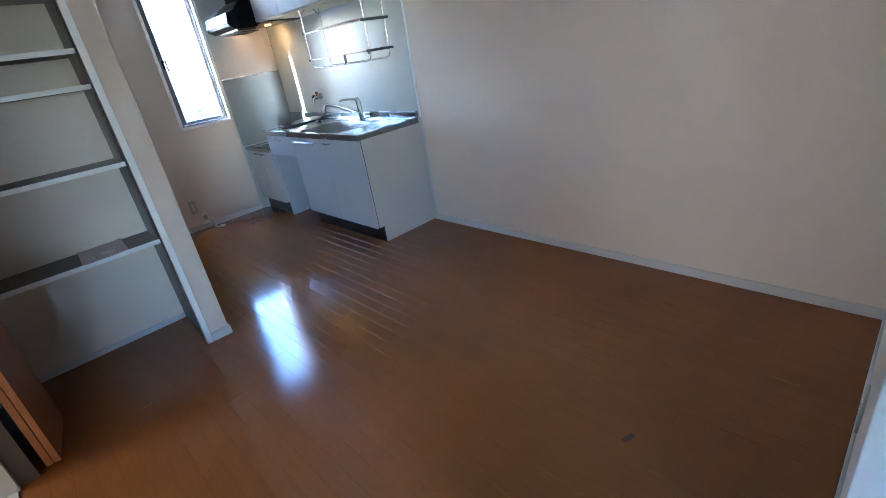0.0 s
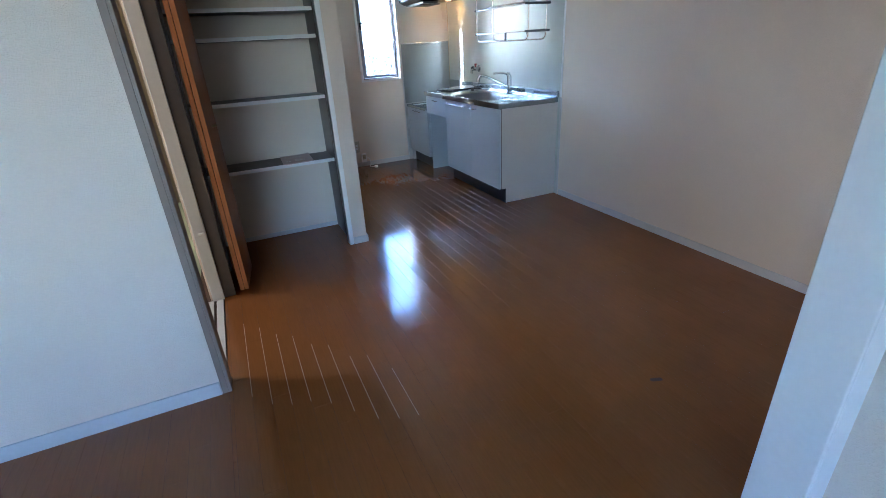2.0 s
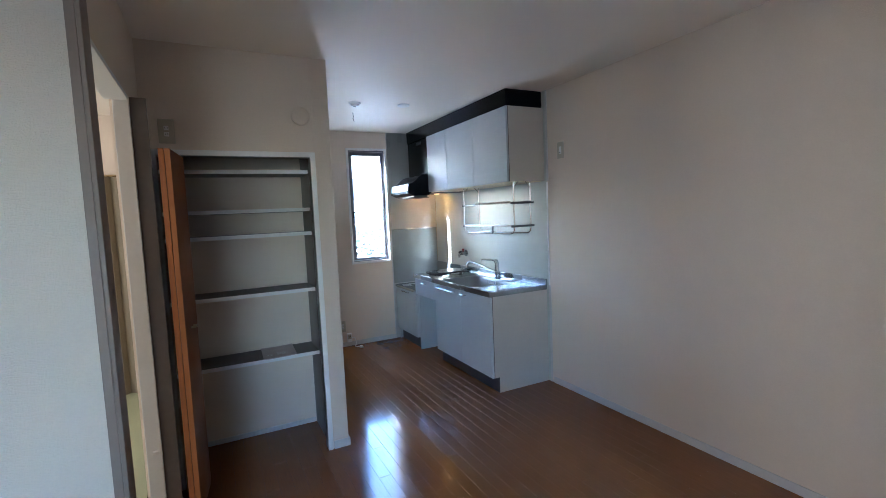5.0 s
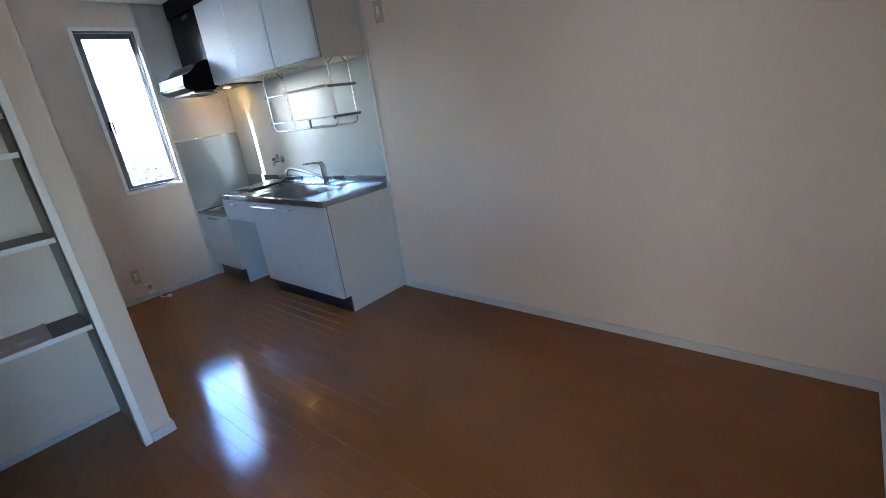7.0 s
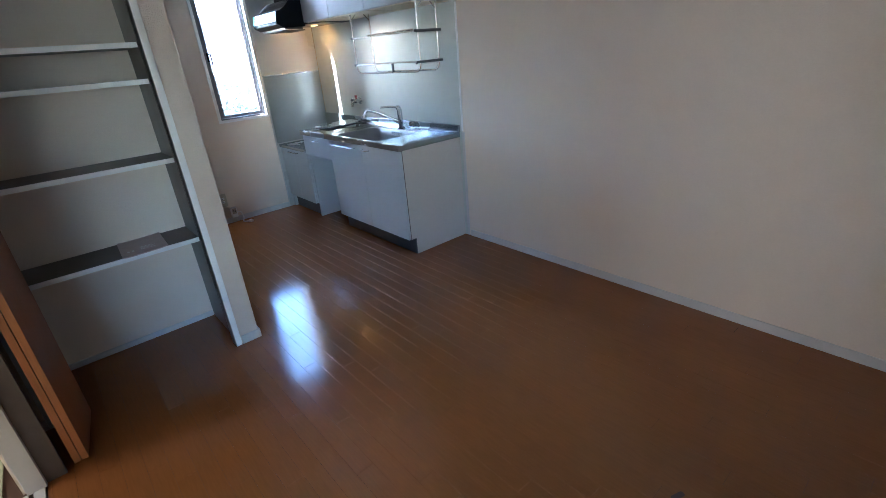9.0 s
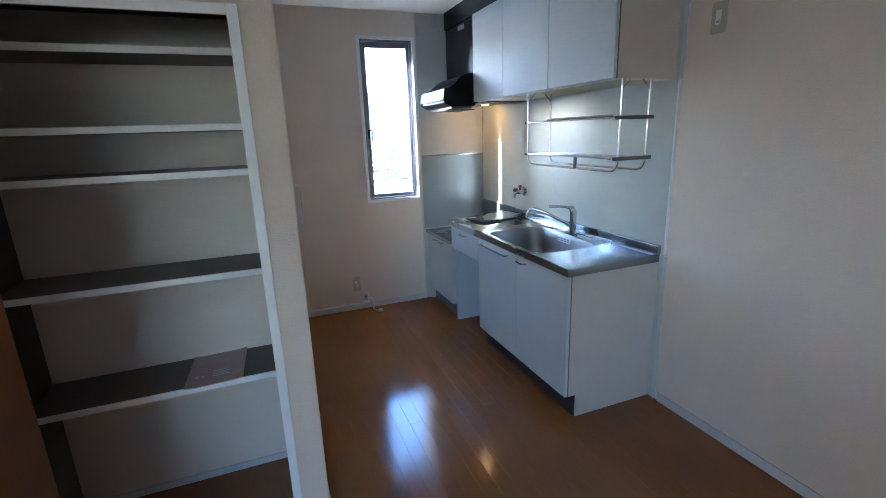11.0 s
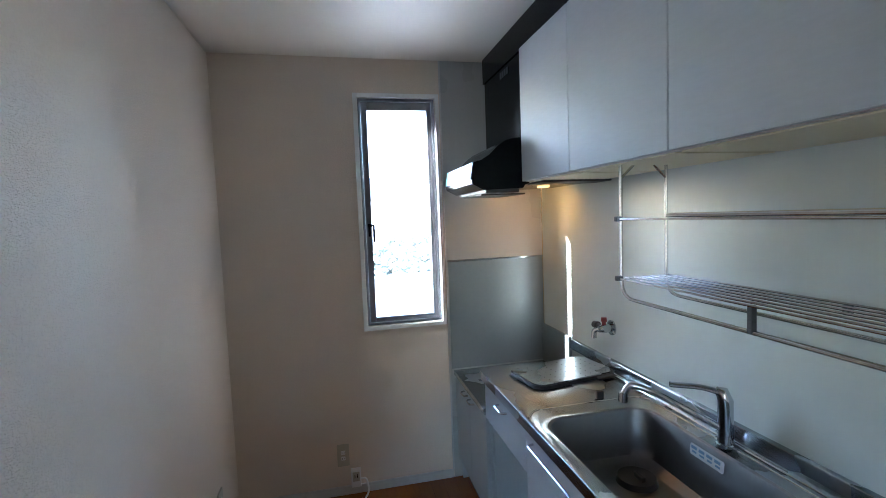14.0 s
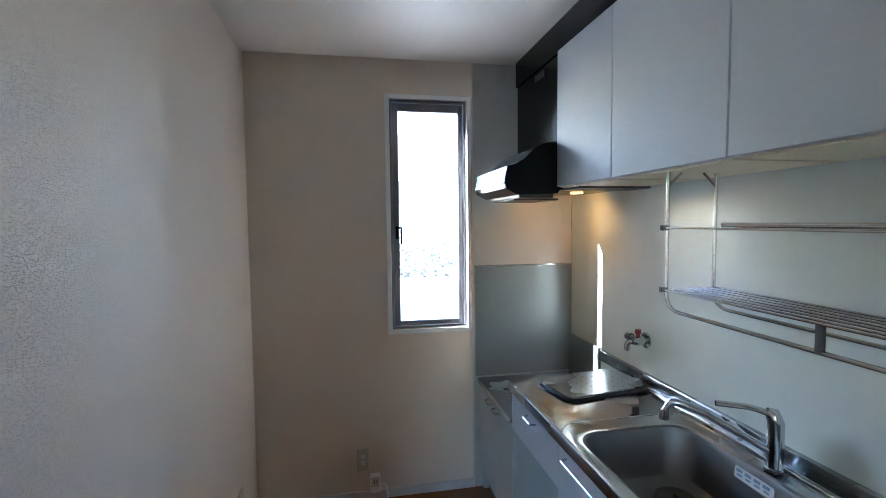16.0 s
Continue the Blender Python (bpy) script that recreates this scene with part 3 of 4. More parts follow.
part("stove_top", box(CXF - 0.01, XE - 0.006, SYA - 0.002, SYB + 0.003, ST - 0.028, ST, 0.003), STEEL, stove, "steel stove top")
part("upstand", boxes([(XE - 0.022, XE - 0.006, CY1 + 0.205, SYB, ST, 0.866)], 0.003), STEELSHEET, stove, "grey steel upstand")
mid = (SYA + SYB) / 2
for y0, y1, h0 in ((SYA + 0.002, mid - 0.002, mid - 0.09), (mid + 0.002, SYB - 0.004, mid + 0.025)):
    d = part("door", box(CXF, CXF + 0.018, y0, y1, 0.125, ST - 0.032, 0.0025), MELAMINE, stove, "pale grey cabinet door")
    bow_handle(d, CXF, h0, h0 + 0.065, ST - 0.055)

# ---- wall cabinets ----
UX, UZ0, UZ1 = 1.932, 1.665, 2.245
for k, (y0, y1) in enumerate(((2.805, 3.313), (3.313, 3.812), (3.812, 4.245))):
    cab = thing("wall_cabinet", ((UX + XE) / 2, (y0 + y1) / 2, UZ0), "pale grey wall cabinet hung above the sink", "kitchen cabinet", "wall cabinets")
    part("body", box(UX + 0.02, XE - 0.006, y0, y1 - 0.001, UZ0, UZ1), CABSIDE, cab, "warm white carcass")
    part("door", box(UX, UX + 0.017, y0 + 0.0025, y1 - 0.0025, UZ0 + 0.002, UZ1 - 0.001, 0.002), MELAMINE, cab, "pale grey cabinet door")
    part("bottom_panel", box(UX + 0.03, XE - 0.03, y0 + 0.012, y1 - 0.012, UZ0 - 0.004, UZ0 - 0.0005), CREAMLIT, cab, "underside board with warm bounce light in its cream colour")
    if k == 0:
        part("edge_band", box(UX + 0.0172, UX + 0.020, y0 - 0.001, y0 + 0.016, UZ0, UZ1), SHELF, cab, "dark brown edge band")
fascia = thing("top_fascia", (UX + 0.1, 3.5, UZ1), "black filler board between wall cabinets and ceiling", "filler board")
part("front_board", box(UX + 0.012, UX + 0.03, 2.82, 4.80, UZ1 + 0.001, H - 0.002, 0.001), BLACK, fascia)
part("end_board", box(UX + 0.03, XE - 0.008, 2.82, 2.838, UZ1 + 0.001, H - 0.002, 0.001), BLACK, fascia)

# ---- range hood ----
hood = thing("range_hood", (2.0, 4.53, 1.63), "black range hood with white control panel and lit bulb", "range hood")
HY0, HY1 = 4.25, 4.745
prof = [(1.755, 1.635), (1.703, 1.662), (1.699, 1.683), (1.712, 1.757), (1.745, 1.765), (1.785, 1.788), (1.82, 1.822), (1.855, 1.848), (1.90, 1.861), (1.945, 1.864), (XE - 0.008, 1.864), (XE - 0.008, 1.66), (1.95, 1.655), (1.94, 1.64)]
part("canopy", prism_y(prof, HY0, HY1), BLACK, hood, "black curved canopy")
part("underside", box(1.77, 1.93, HY0 + 0.02, HY1 - 0.02, 1.622, 1.642, 0.004), GREYCAP, hood)
part("filter", box(1.78, 2.0, HY0 + 0.12, HY1 - 0.06, 1.616, 1.624, 0.002), GREYCAP, hood, "dark grease filter")
part("under_tray", box(1.96, XE - 0.02, HY0 - 0.16, HY0 - 0.004, 1.652, 1.660, 0.002), GREYCAP, hood, "dark grey tray")
panel_m = Matrix.Translation((1.7045, 0, 1.720)) @ Matrix.Rotation(math.atan2(0.013, 0.074), 4, "Y")
bm = box(-0.004, 0.0, HY0 + 0.004, HY1 - 0.055, -0.036, 0.036, 0.001)
bmesh.ops.transform(bm, matrix=panel_m, verts=bm.verts)
cp = part("control_panel", bm, WPLASTIC, hood, "white control panel")
bm = box(-0.004, 0.0, HY1 - 0.053, HY1 - 0.012, -0.036, 0.036, 0.001)
bmesh.ops.transform(bm, matrix=panel_m, verts=bm.verts)
part("sticker", bm, TEAL, hood, "teal and white sticker")
for b0, b1, c0, c1 in ((0.075, 0.088, -0.006, 0.006), (0.097, 0.110, -0.006, 0.006), (0.119, 0.132, -0.006, 0.006), (0.03, 0.038, -0.02, 0.02)):
    bm = box(-0.006, -0.004, HY0 + b0, HY0 + b1, c0, c1)
    bmesh.ops.transform(bm, matrix=panel_m, verts=bm.verts)
    part("button", bm, SCREEN, cp)
duct = part("duct_cover", box(1.95, XE - 0.008, HY0 - 0.003, 4.79, 1.866, UZ1, 0.004), BLACK, hood, "black duct cover")
part("duct_step", box(1.962, XE - 0.008, HY0, 4.805, 1.95, H - 0.125, 0.003), BLACK, hood)
bm = bmesh.new()
for i in range(4):
    add_box(bm, 1.946, 1.951, 4.42 + 0.03 * i, 4.44 + 0.03 * i, 2.195, 2.225)
part("vent_slots", bm, GREYCAP, duct)
part("bulb_cover", box(2.11, 2.15, 4.42, 4.48, 1.649, 1.658, 0.002), BULB, hood, "lit warm bulb cover")

# ---- hanging dish rack ----
rack = thing("dish_rack", (2.1, 3.2, 1.25), "steel two-tier dish rack hung under the cabinet", "dish rack")
RX0, RX1, RY0, RY1 = 1.983, 2.145, 2.805, 3.585
for x in (RX0, RX1):
    part("loop_wire", tube(rounded_path([(x, RY1, 1.664), (x, RY1, 1.252), (x, RY0, 1.252), (x, RY0, 1.664)], 0.06), 0.0055, 10), WIRE, rack, "", True)
    for y, s in ((RY0, 1), (RY1, -1)):
        inn = 0.045 if x == RX0 else -0.045
        part("brace", tube([(x, y, 1.62), (x + inn, y, 1.662)], 0.004, 8), WIRE, rack)
for z, count in ((1.312, 7), (1.497, 2)):
    for i in range(count):
        x = RX0 - 0.012 + (RX1 - RX0 + 0.02) * i / 6
        if z > 1.4:
            x = (RX0 - 0.012, RX0 + 0.02)[i]
        part("rod", tube([(x, RY0 - 0.004 if z < 1.4 or i == 0 else 2.92, z), (x, RY1 + 0.004 if i == 0 or z < 1.4 else 3.34, z)], 0.0028, 8), WIRE, rack, "", True)
for z in (1.312, 1.497):
    for y in (RY0, RY1):
        part("end_clip", box(RX0 - 0.03, RX1 + 0.03, y - 0.008, y + 0.006, z - 0.009, z + 0.008, 0.003) if y == RY0 else
             box(RX0 - 0.02, RX0 + 0.004, y - 0.006, y + 0.008, z - 0.008, z + 0.008, 0.003), GREYCAP, rack, "dark grey end clip")
part("hook_clip", box(RX0 - 0.007, RX0 + 0.007, 3.113, 3.127, 1.249, 1.312, 0.003), GREYCAP, rack, "dark grey clip")
part("hook_clip", box(RX1 - 0.007, RX1 + 0.007, 3.04, 3.056, 1.29, 1.312, 0.003), GREYCAP, rack, "dark grey clip")
part("tier_rail", tube([(RX0 - 0.014, 2.84, 1.507), (RX0 - 0.014, 3.36, 1.507)], 0.006, 10), WIRE, rack, "folded upper tier rail", True)

# ---- pantry shelves ----
SHF = 2.845
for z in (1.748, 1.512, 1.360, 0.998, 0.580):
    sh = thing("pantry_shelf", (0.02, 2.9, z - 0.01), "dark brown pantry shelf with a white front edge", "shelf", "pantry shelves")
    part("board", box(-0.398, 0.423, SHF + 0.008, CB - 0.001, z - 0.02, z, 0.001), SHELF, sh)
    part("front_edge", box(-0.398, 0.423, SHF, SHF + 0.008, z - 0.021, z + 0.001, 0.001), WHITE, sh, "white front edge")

mail = thing("leaflet", (0.18, 2.97, 0.581), "pink printed leaflet in clear wrap on the shelf", "leaflet")
bm = bmesh.new()
bmesh.ops.create_grid(bm, x_segments=10, y_segments=10, size=0.5)
for v in bm.verts:
    u, w = v.co.x, v.co.y
    v.co = Vector((0.185 + u * 0.2 + w * 0.01, 2.968 + w * 0.265 + 0.01 * u, 0.5815 + 0.012 * (max(0, abs(u) - 0.3) ** 2) * 10 + 0.008 * max(0, w - 0.3)))
ext = bmesh.ops.extrude_face_region(bm, geom=bm.faces[:])
for v in ext["geom"]:
    if isinstance(v, bmesh.types.BMVert):
        v.co.z += 0.003
page = part("page", bm, PAPER, mail)
bm = bmesh.new()
for i in range(3):
    add_box(bm, 0.09 + 0.02 * i, 0.10 + 0.02 * i, 2.90, 2.92, 0.5847, 0.5854)
for i in range(4):
    add_box(bm, 0.17, 0.235 - 0.012 * (i % 2), 2.90 + 0.014 * i, 2.906 + 0.014 * i, 0.5847, 0.5852)
part("print", bm, PAPER_W, page)

# ---- folding door ----
fold = thing("folding_door", (-0.31, 2.47, 0), "brown wood folding pantry door, folded open", "door")


def leaf_panel(x, y0, y1, slant, name):
    bm = box(-0.011, 0.011, 0, y1 - y0, 0.012, CZ - 0.012, 0.003)
    m = pose(x, y0, 0, 0, 0, slant)
    bmesh.ops.transform(bm, matrix=m, verts=bm.verts)
    p = part(name, bm, DOORWOOD, fold, "brown wood-grain panel")
    bm = box(-0.0113, 0.0113, -0.002, 0.0015, 0.012, CZ - 0.012, 0.001)
    bmesh.ops.transform(bm, matrix=m, verts=bm.verts)
    part("edge", bm, DOOREDGE, p, "pale orange wood edge")
    return p


leaf_panel(-0.328, 2.305, 2.63, 0.0, "panel")
pn = leaf_panel(-0.303, 2.305, 2.63, -7.0, "panel")
part("door_pull", tube(rounded_path([(-0.272, 2.42, 0.93), (-0.252, 2.425, 0.93), (-0.247, 2.46, 0.93), (-0.265, 2.465, 0.93)], 0.01), 0.005, 8), BRASS, pn, "small metal pull", True)
part("pivot", tube([(-0.301, 2.33, 0.0), (-0.301, 2.33, 0.014)], 0.008, 8), GREYCAP, fold)
part("pivot", tube([(-0.328, 2.61, 0.0), (-0.328, 2.61, 0.014)], 0.008, 8), GREYCAP, fold)

# ---- wall fittings ----


def wall_plate(name, at, rz, w, h, label, category, kindof="outlet"):
    """A plate on a wall; its front looks along local -y."""
    t = thing(name, at, label, category)
    bm = box(-w / 2, w / 2, -0.008, 0, -h / 2, h / 2, 0.003)
    items = [("plate", bm, PLASTIC)]
    bm = bmesh.new()
    if kindof == "outlet":
        for s in (-1, 1):
            add_box(bm, -0.011, 0.011, -0.0105, -0.007, s * 0.016 - 0.011, s * 0.016 + 0.011, 0.001)
    else:
        add_box(bm, -0.012, 0.012, -0.0105, -0.007, -0.028, 0.028, 0.001)
    items.append(("insert", bm, WPLASTIC))
    bm = bmesh.new()
    if kindof == "outlet":
        for s in (-1, 1):
            for k in (-1, 1):
                add_box(bm, k * 0.0055 - 0.001, k * 0.0055 + 0.001, -0.0112, -0.0104, s * 0.016 - 0.004, s * 0.016 + 0.004)
    else:
        add_box(bm, -0.006, 0.006, -0.0112, -0.0104, -0.02, -0.016)
    items.append(("slots", bm, SCREEN))
    m = pose(*at, 0, 0, rz)
    for nm, b, mt in items:
        bmesh.ops.transform(b, matrix=m, verts=b.verts)
        p = part(nm, b, mt, t)
        if nm == "slots":
            tagged(p, kind="stuff")
    return t


wall_plate("wall_outlet", (1.079, YN, 0.228), 0, 0.065, 0.125, "ivory double outlet plate low on the wall", "outlet")
wall_plate("wall_outlet", (-0.318, YC, 1.925), 0, 0.075, 0.125, "ivory outlet plate above the folding door", "outlet")
wall_plate("wall_switch", (XE, 2.61, 1.885), -90, 0.07, 0.125, "ivory switch plate high on the wall", "switch", "switch")
wall_plate("wall_outlet", (1.435, SY1 - 0.002, 0.20), 180, 0.075, 0.125, "ivory outlet plate on the wall stub", "outlet")
wall_plate("wall_outlet", (0.935, -0.178, 0.197), -90, 0.118, 0.10, "ivory wide outlet plate on the passage wall", "outlet")
wall_plate("wall_outlet", (XK, 4.24, 0.255), 90, 0.07, 0.12, "ivory outlet plate low on the kitchen wall", "outlet")
wall_plate("wall_outlet", (XK, 4.49, 0.262), 90, 0.07, 0.12, "ivory outlet plate low on the kitchen wall", "outlet")

vent = thing("round_vent", (0.362, YC, 2.04), "round white wall vent cover", "vent")
part("cover", tube([(0.362, YC, 2.04), (0.362, YC - 0.012, 2.04), (0.362, YC - 0.018, 2.04)], 0.05, 32, [0.052, 0.052, 0.044]), WALLPAPER, vent, "", True)

for at, rz in (((0.985, 3.60), 0), ((1.40, 3.55), 0)):
    if at[0] < 1.2:
        cr = thing("ceiling_rose", (at[0], at[1], H), "small white ceiling lamp socket", "ceiling fitting")
        part("cap", tube([(*at, H), (*at, H - 0.012), (*at, H - 0.014), (*at, H - 0.03)], 0.04, 28, [0.05, 0.048, 0.034, 0.03]), WPLASTIC, cr, "", True)
        part("prong", box(at[0] - 0.012, at[0] + 0.012, at[1] - 0.003, at[1] + 0.003, H - 0.034, H - 0.029, 0.001), GREYCAP, cr)
    else:
        cr = thing("ceiling_plate", (at[0], at[1], H), "round white blank cover on the ceiling", "ceiling fitting")
        part("cap", tube([(*at, H), (*at, H - 0.010), (*at, H - 0.014)], 0.05, 28, [0.052, 0.052, 0.045]), WPLASTIC, cr, "", True)
hk = thing("ceiling_wire", (1.07, 3.95, H), "short bare wire hanging from the ceiling", "wire")
part("wire", tube(rounded_path([(1.07, 3.95, H), (1.074, 3.95, 2.345), (1.066, 3.945, 2.325), (1.076, 3.945, 2.30)], 0.01), 0.0025, 6), GREYCAP, hk)
sc = thing("ceiling_hook", (0.93, 1.25, H), "small dark screw hook in the ceiling", "hook")
part("hook", tube([(0.93, 1.25, H), (0.93, 1.25, H - 0.018), (0.935, 1.25, H - 0.022)], 0.005, 8, [0.012, 0.006, 0.006]), GREYCAP, sc)

# intercom
icom = thing("intercom", (XK, 2.815, 1.22), "white intercom panel with a dark screen", "intercom")
IY0, IY1, IZ0, IZ1 = 2.762, 2.874, 1.138, 1.298
part("case", box(XK, XK + 0.026, IY0, IY1, IZ0, IZ1, 0.005), WPLASTIC, icom)
part("screen", box(XK + 0.0255, XK + 0.0272, IY0 + 0.012, IY1 - 0.014, IZ1 - 0.078, IZ1 - 0.02, 0.001), SCREEN, icom, "dark glossy screen")
part("button", box(XK + 0.0255, XK + 0.028, IY0 + 0.055, IY1 - 0.012, IZ1 - 0.112, IZ1 - 0.088, 0.001), SKIRT, icom, "grey key")
part("button", box(XK + 0.0255, XK + 0.028, IY0 + 0.055, IY1 - 0.012, IZ1 - 0.146, IZ1 - 0.122, 0.001), SKIRT, icom, "grey key")
bm = bmesh.new()
for i in range(4):
    add_box(bm, XK + 0.0255, XK + 0.0268, IY0 + 0.014, IY0 + 0.034, IZ1 - 0.098 - 0.006 * i, IZ1 - 0.095 - 0.006 * i)
add_box(bm, XK + 0.0255, XK + 0.0268, IY0 + 0.018, IY0 + 0.042, IZ1 - 0.158, IZ1 - 0.152)
tagged(part("speaker_slots", bm, SCREEN, icom), kind="stuff")
bm = bmesh.new()
for z in (IZ1 - 0.035, IZ1 - 0.052):
    add_box(bm, XK + 0.0268, XK + 0.0276, IY1 - 0.03, IY1 - 0.02, z - 0.005, z + 0.005)
part("key_lights", bm, PAPER_W, icom)

# antenna socket and loose cord
ant = thing("cable_socket", (1.143, YN - 0.009, 0.1), "surface socket box with a white cord on the skirting", "socket")
part("box", box(1.116, 1.170, YN - 0.035, YN, 0.05, 0.147, 0.004), WPLASTIC, ant)
part("face", box(1.124, 1.162, YN - 0.0375, YN - 0.034, 0.085, 0.138, 0.002), PLASTIC, ant)
part("slots", boxes([(1.134, 1.138, YN - 0.0385, YN - 0.037, 0.105, 0.125), (1.148, 1.152, YN - 0.0385, YN - 0.037, 0.105, 0.125)]), SCREEN, ant)
part("cord", tube(rounded_path([(1.165, YN - 0.02, 0.09), (1.20, YN - 0.04, 0.10), (1.21, YN - 0.06, 0.03), (1.18, YN - 0.09, 0.007), (1.235, YN - 0.13, 0.007)], 0.025), 0.005, 8), WPLASTIC, ant, "", True)
part("plug", box(1.222, 1.258, YN - 0.165, YN - 0.125, 0.001, 0.022, 0.006), WPLASTIC, ant, "white plug")

# the straw-mat room seen through the doorway
cur = thing("curtain", (-0.95, 4.5, 0), "beige curtain hanging in the straw-mat room", "curtain")
bm = bmesh.new()
cols = []
for i in range(49):
    x = -1.35 + 0.75 * i / 48
    y = 4.52 + 0.02 * math.sin(i * 1.05) + 0.006 * math.sin(i * 2.3)
    cols.append([bm.verts.new((x, y, z)) for z in (0.006, 0.7, 1.4, 1.86)])
for a, b in zip(cols, cols[1:]):
    for k in range(3):
        bm.faces.new((a[k], b[k], b[k + 1], a[k + 1]))
bmesh.ops.solidify(bm, geom=bm.faces[:], thickness=0.003)
part("cloth", bm, BEIGE, cur, "", True)
part("rail", tube([(-1.4, 4.55, 1.87), (-0.55, 4.55, 1.87)], 0.012, 10), BRASS, cur)
jam = thing("door_latch_plate", (-0.47, DY1, 0.55), "small white stop on the doorway frame", "latch")
part("stop", box(-0.462, -0.436, DY1 - 0.02, DY1, 0.40, 0.418, 0.004), WPLASTIC, jam)

# stain on the floor
st = tagged(part("floor_stain", add_rounded_slab(bmesh.new(), 0, 0, 0.05, 0.018, 0, 0.0006, 0.008), STAIN), "small dark brown scuff on the plank floor", "stain")
st.matrix_world = pose(1.134, 0.638, 0.0008, 0, 0, -20)

# ---- outside ----
setting("ground", box(-60, 60, YN + 0.3, 140, -0.55, -0.5), CONCRETE, "pale sunlit concrete ground outside", "ground")
setting("garden_wall", box(-14, 22, 11.0, 11.2, -0.5, 0.42, 0.02), CONCRETE, "low concrete garden wall", "wall")
hedge = tagged(new("hedge"), "clipped green hedge behind a low wall", "hedge", kind="stuff")
rng = random.Random(4)
verts, faces = [], []
for i in range(26000):
    x, y, z = rng.uniform(-5, 16), rng.gauss(12.3, 0.35), -0.4 + 1.65 * rng.random() ** 0.8 + 0.1 * math.sin(i)
    a, b2 = rng.uniform(0, math.tau), rng.uniform(-0.8, 0.8)
    u = Vector((math.cos(a), math.sin(a), b2)) * 0.06
    w = Vector((-math.sin(a), math.cos(a), rng.uniform(-1, 1))) * 0.045
    c = Vector((x, y, z))
    k = len(verts)
    verts += [c - u, c + w, c + u, c - w]
    faces.append((k, k + 1, k + 2, k + 3))
me = bpy.data.meshes.new("hedge")
me.from_pydata([tuple(v) for v in verts], [], faces)
me.materials.append(LEAF)
hedge_mesh = new("leaves", me)
hedge_mesh.parent = hedge
house = thing("house", (6, 40, -0.5), "pale rendered house with a dark roof, far off", "house")
part("wall", box(-2, 16, 38, 46, -0.5, 2.9), HOUSE, house)
bm = bmesh.new()
add_box(bm, -2.6, 16.6, 37.4, 46.6, 2.9, 5.0)
for v in bm.verts:
    if v.co.z > 4:
        v.co.y = 42 + (v.co.y - 42) * 0.1
        v.co.x = 7 + (v.co.x - 7) * 0.8
part("roof", bm, ROOF, house, "dark tiled roof")
for x in (-1.4, 0.4, 14.2):
    w = part("window", box(x, x + 1.6, 37.95, 38.05, 0.7, 2.2), SCREEN, house)

# ---- floor planks ----
PW, PL, GAP = 0.0706, 0.91, 0.0006
floor_ob = bpy.data.objects["floor"]


def plank_mesh(w, l):
    bm = bmesh.new()
    b = 0.0006
    x0, x1, y0, y1 = GAP / 2, w - GAP / 2, GAP / 2, l - GAP / 2
    lo = [bm.verts.new(p) for p in ((x0, y0, -0.003), (x1, y0, -0.003), (x1, y1, -0.003), (x0, y1, -0.003))]
    mi = [bm.verts.new(p) for p in ((x0, y0, -b * 0.6), (x1, y0, -b * 0.6), (x1, y1, -b * 0.6), (x0, y1, -b * 0.6))]
    hi = [bm.verts.new(p) for p in ((x0 + b, y0 + b, 0), (x1 - b, y0 + b, 0), (x1 - b, y1 - b, 0), (x0 + b, y1 - b, 0))]
    for a, c in ((lo, mi), (mi, hi)):
        for i in range(4):
            j = (i + 1) % 4
            bm.faces.new((a[i], a[j], c[j], c[i]))
    bm.faces.new(hi)
    me = bpy.data.meshes.new("plank")
    bm.to_mesh(me)
    bm.free()
    me.materials.append(WOOD_FLOOR)
    return me


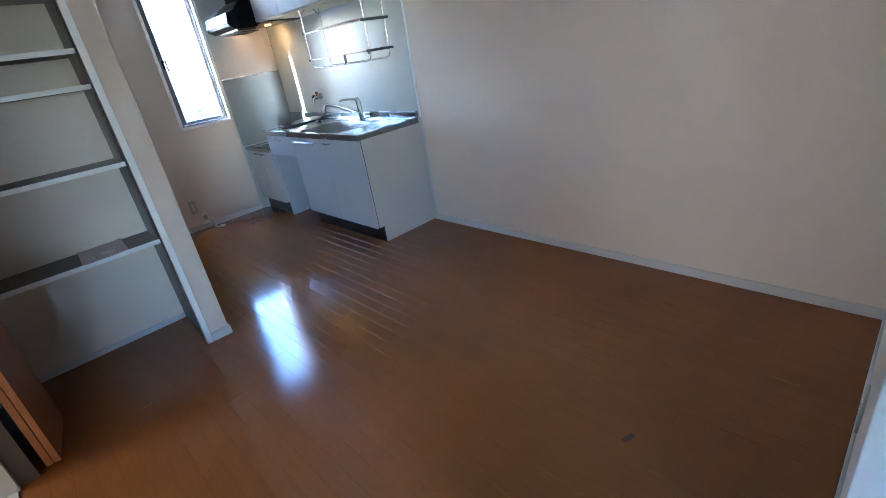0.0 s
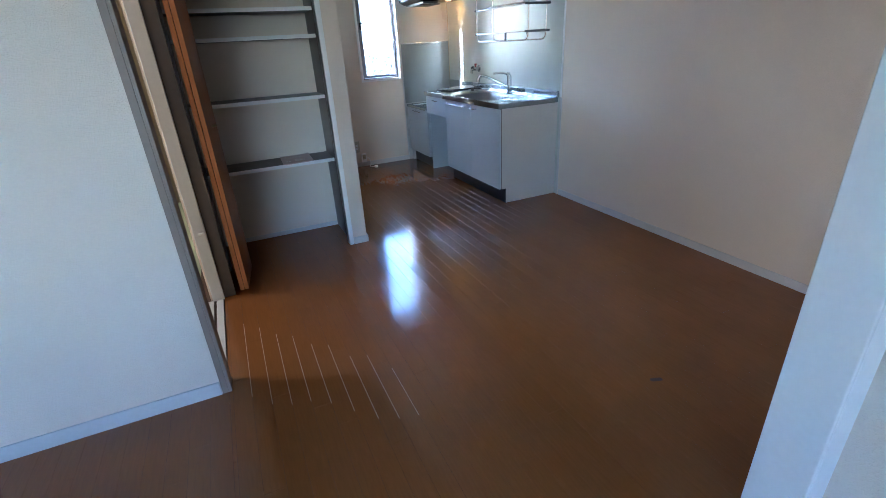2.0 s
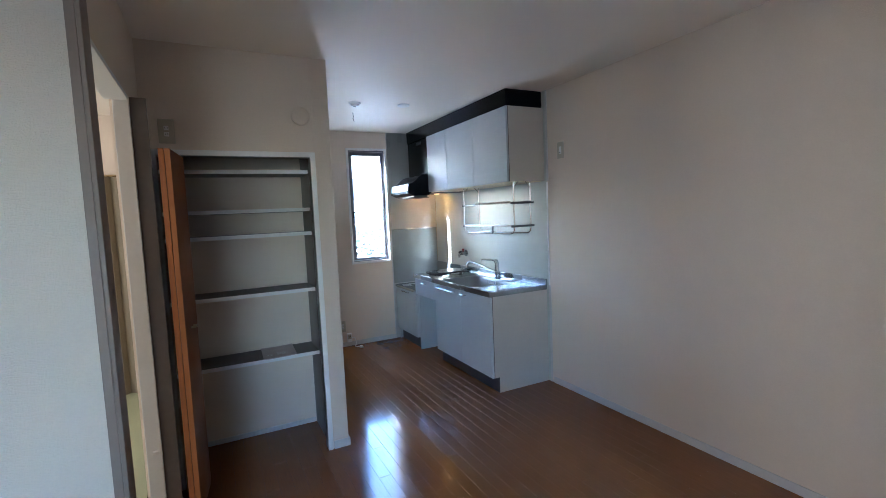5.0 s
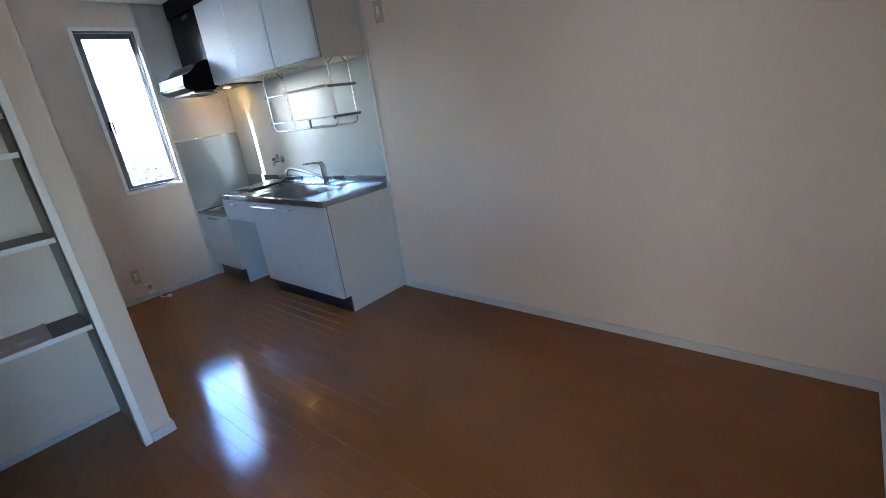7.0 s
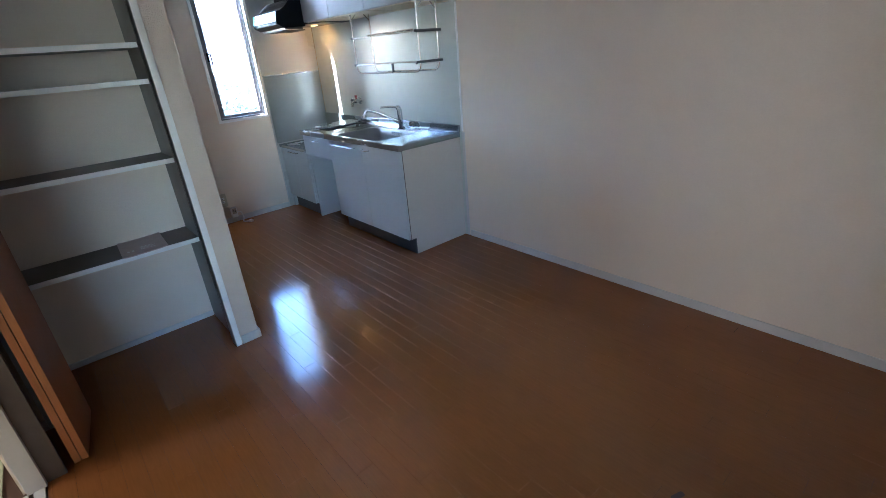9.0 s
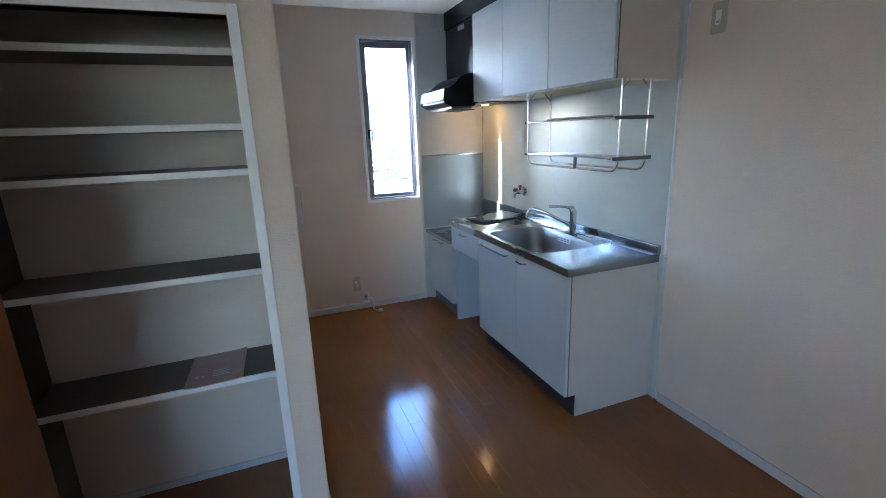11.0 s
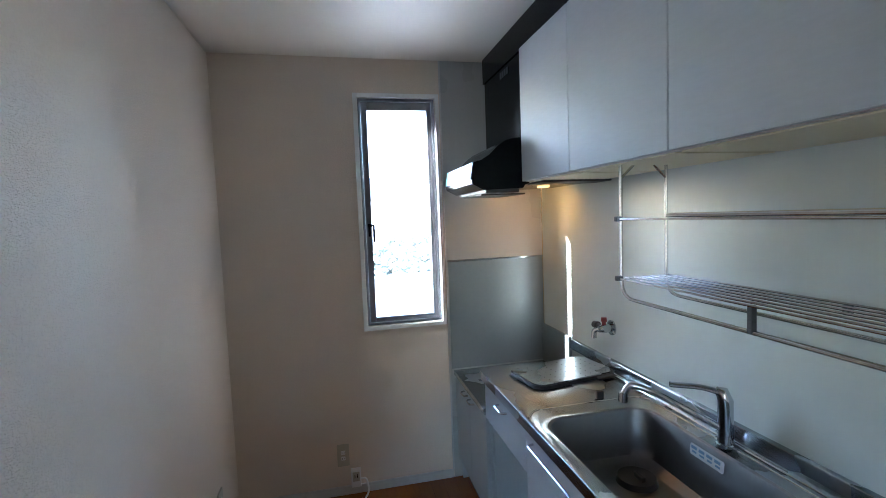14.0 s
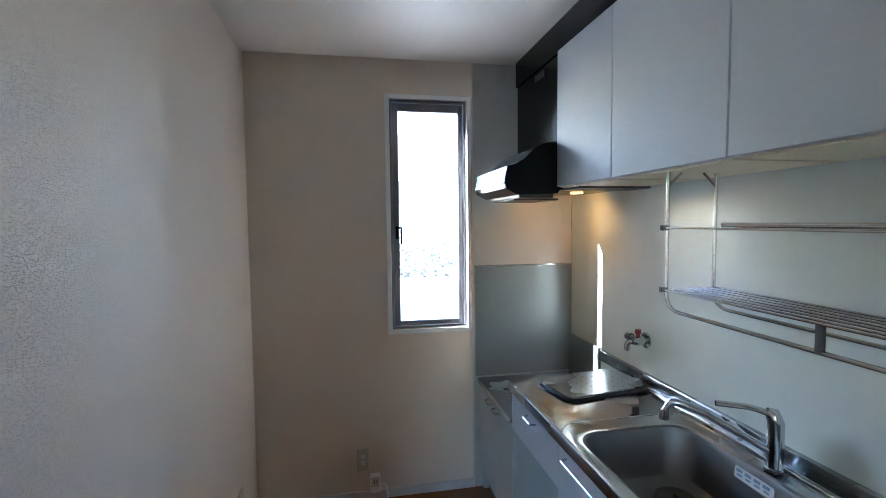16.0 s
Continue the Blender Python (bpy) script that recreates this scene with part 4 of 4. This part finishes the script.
plank_cache = {}
plank_rng = random.Random(11)
rest_v, rest_f = [], []
y_low, y_high = -3.2, YN
columns = [(XW, 0.0134)]
x = XW + 0.0134
while x < XE - 0.004:
    columns.append((x, min(PW, XE - x)))
    x += PW
x = XW - PW
while x > -2.6:
    columns.append((x, PW))
    x -= PW
for ci, (x, w) in enumerate(columns):
    off = (0.0, 0.455, 0.18, 0.64, 0.32, 0.78)[ci % 6]
    y = 0.1 - off - 4 * PL
    while y < y_high:
        a, b = max(y, y_low), min(y + PL, y_high if x > XW - 0.01 else YP)
        y += PL
        if b - a < 0.02:
            continue
        if x > XW - 0.01 and a > -0.4 and not (b > CB and x + w < 0.45):
            key = (round(w, 3), round(b - a, 3))
            if key not in plank_cache:
                plank_cache[key] = plank_mesh(w, b - a)
            ob = new("plank", plank_cache[key])
            tilt = plank_rng.gauss(0, 0.0012)
            ob.location = (x, a, tilt * w / 2 - 0.0001)
            ob.rotation_euler = (plank_rng.gauss(0, 0.00035), tilt, 0)
            ob.parent = floor_ob
        else:
            k = len(rest_v)
            rest_v += [(x + GAP / 2, a + GAP / 2, 0), (x + w - GAP / 2, a + GAP / 2, 0), (x + w - GAP / 2, b - GAP / 2, 0), (x + GAP / 2, b - GAP / 2, 0)]
            rest_v += [(x + GAP / 2, a + GAP / 2, -0.003), (x + w - GAP / 2, a + GAP / 2, -0.003), (x + w - GAP / 2, b - GAP / 2, -0.003), (x + GAP / 2, b - GAP / 2, -0.003)]
            rest_f += [(k, k + 1, k + 2, k + 3)] + [(k + 4 + i, k + 4 + (i + 1) % 4, k + (i + 1) % 4, k + i) for i in range(4)]
me = bpy.data.meshes.new("far_planks")
me.from_pydata(rest_v, [], rest_f)
me.materials.append(WOOD_FLOOR)
rest = tagged(new("far_planks", me), kind="stuff")
rest.parent = floor_ob

# pale plank joints by the doorway
PALE = material("pale_joint", (0.50, 0.36, 0.24), 0.5, vary=0.2)
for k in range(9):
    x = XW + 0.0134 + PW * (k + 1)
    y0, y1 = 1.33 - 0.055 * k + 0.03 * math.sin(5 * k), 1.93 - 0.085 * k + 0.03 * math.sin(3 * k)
    part("pale_joint", box(x - 0.0011, x + 0.0011, y0, y1, -0.002, 0.0003), PALE, floor_ob, "pale plank joint")
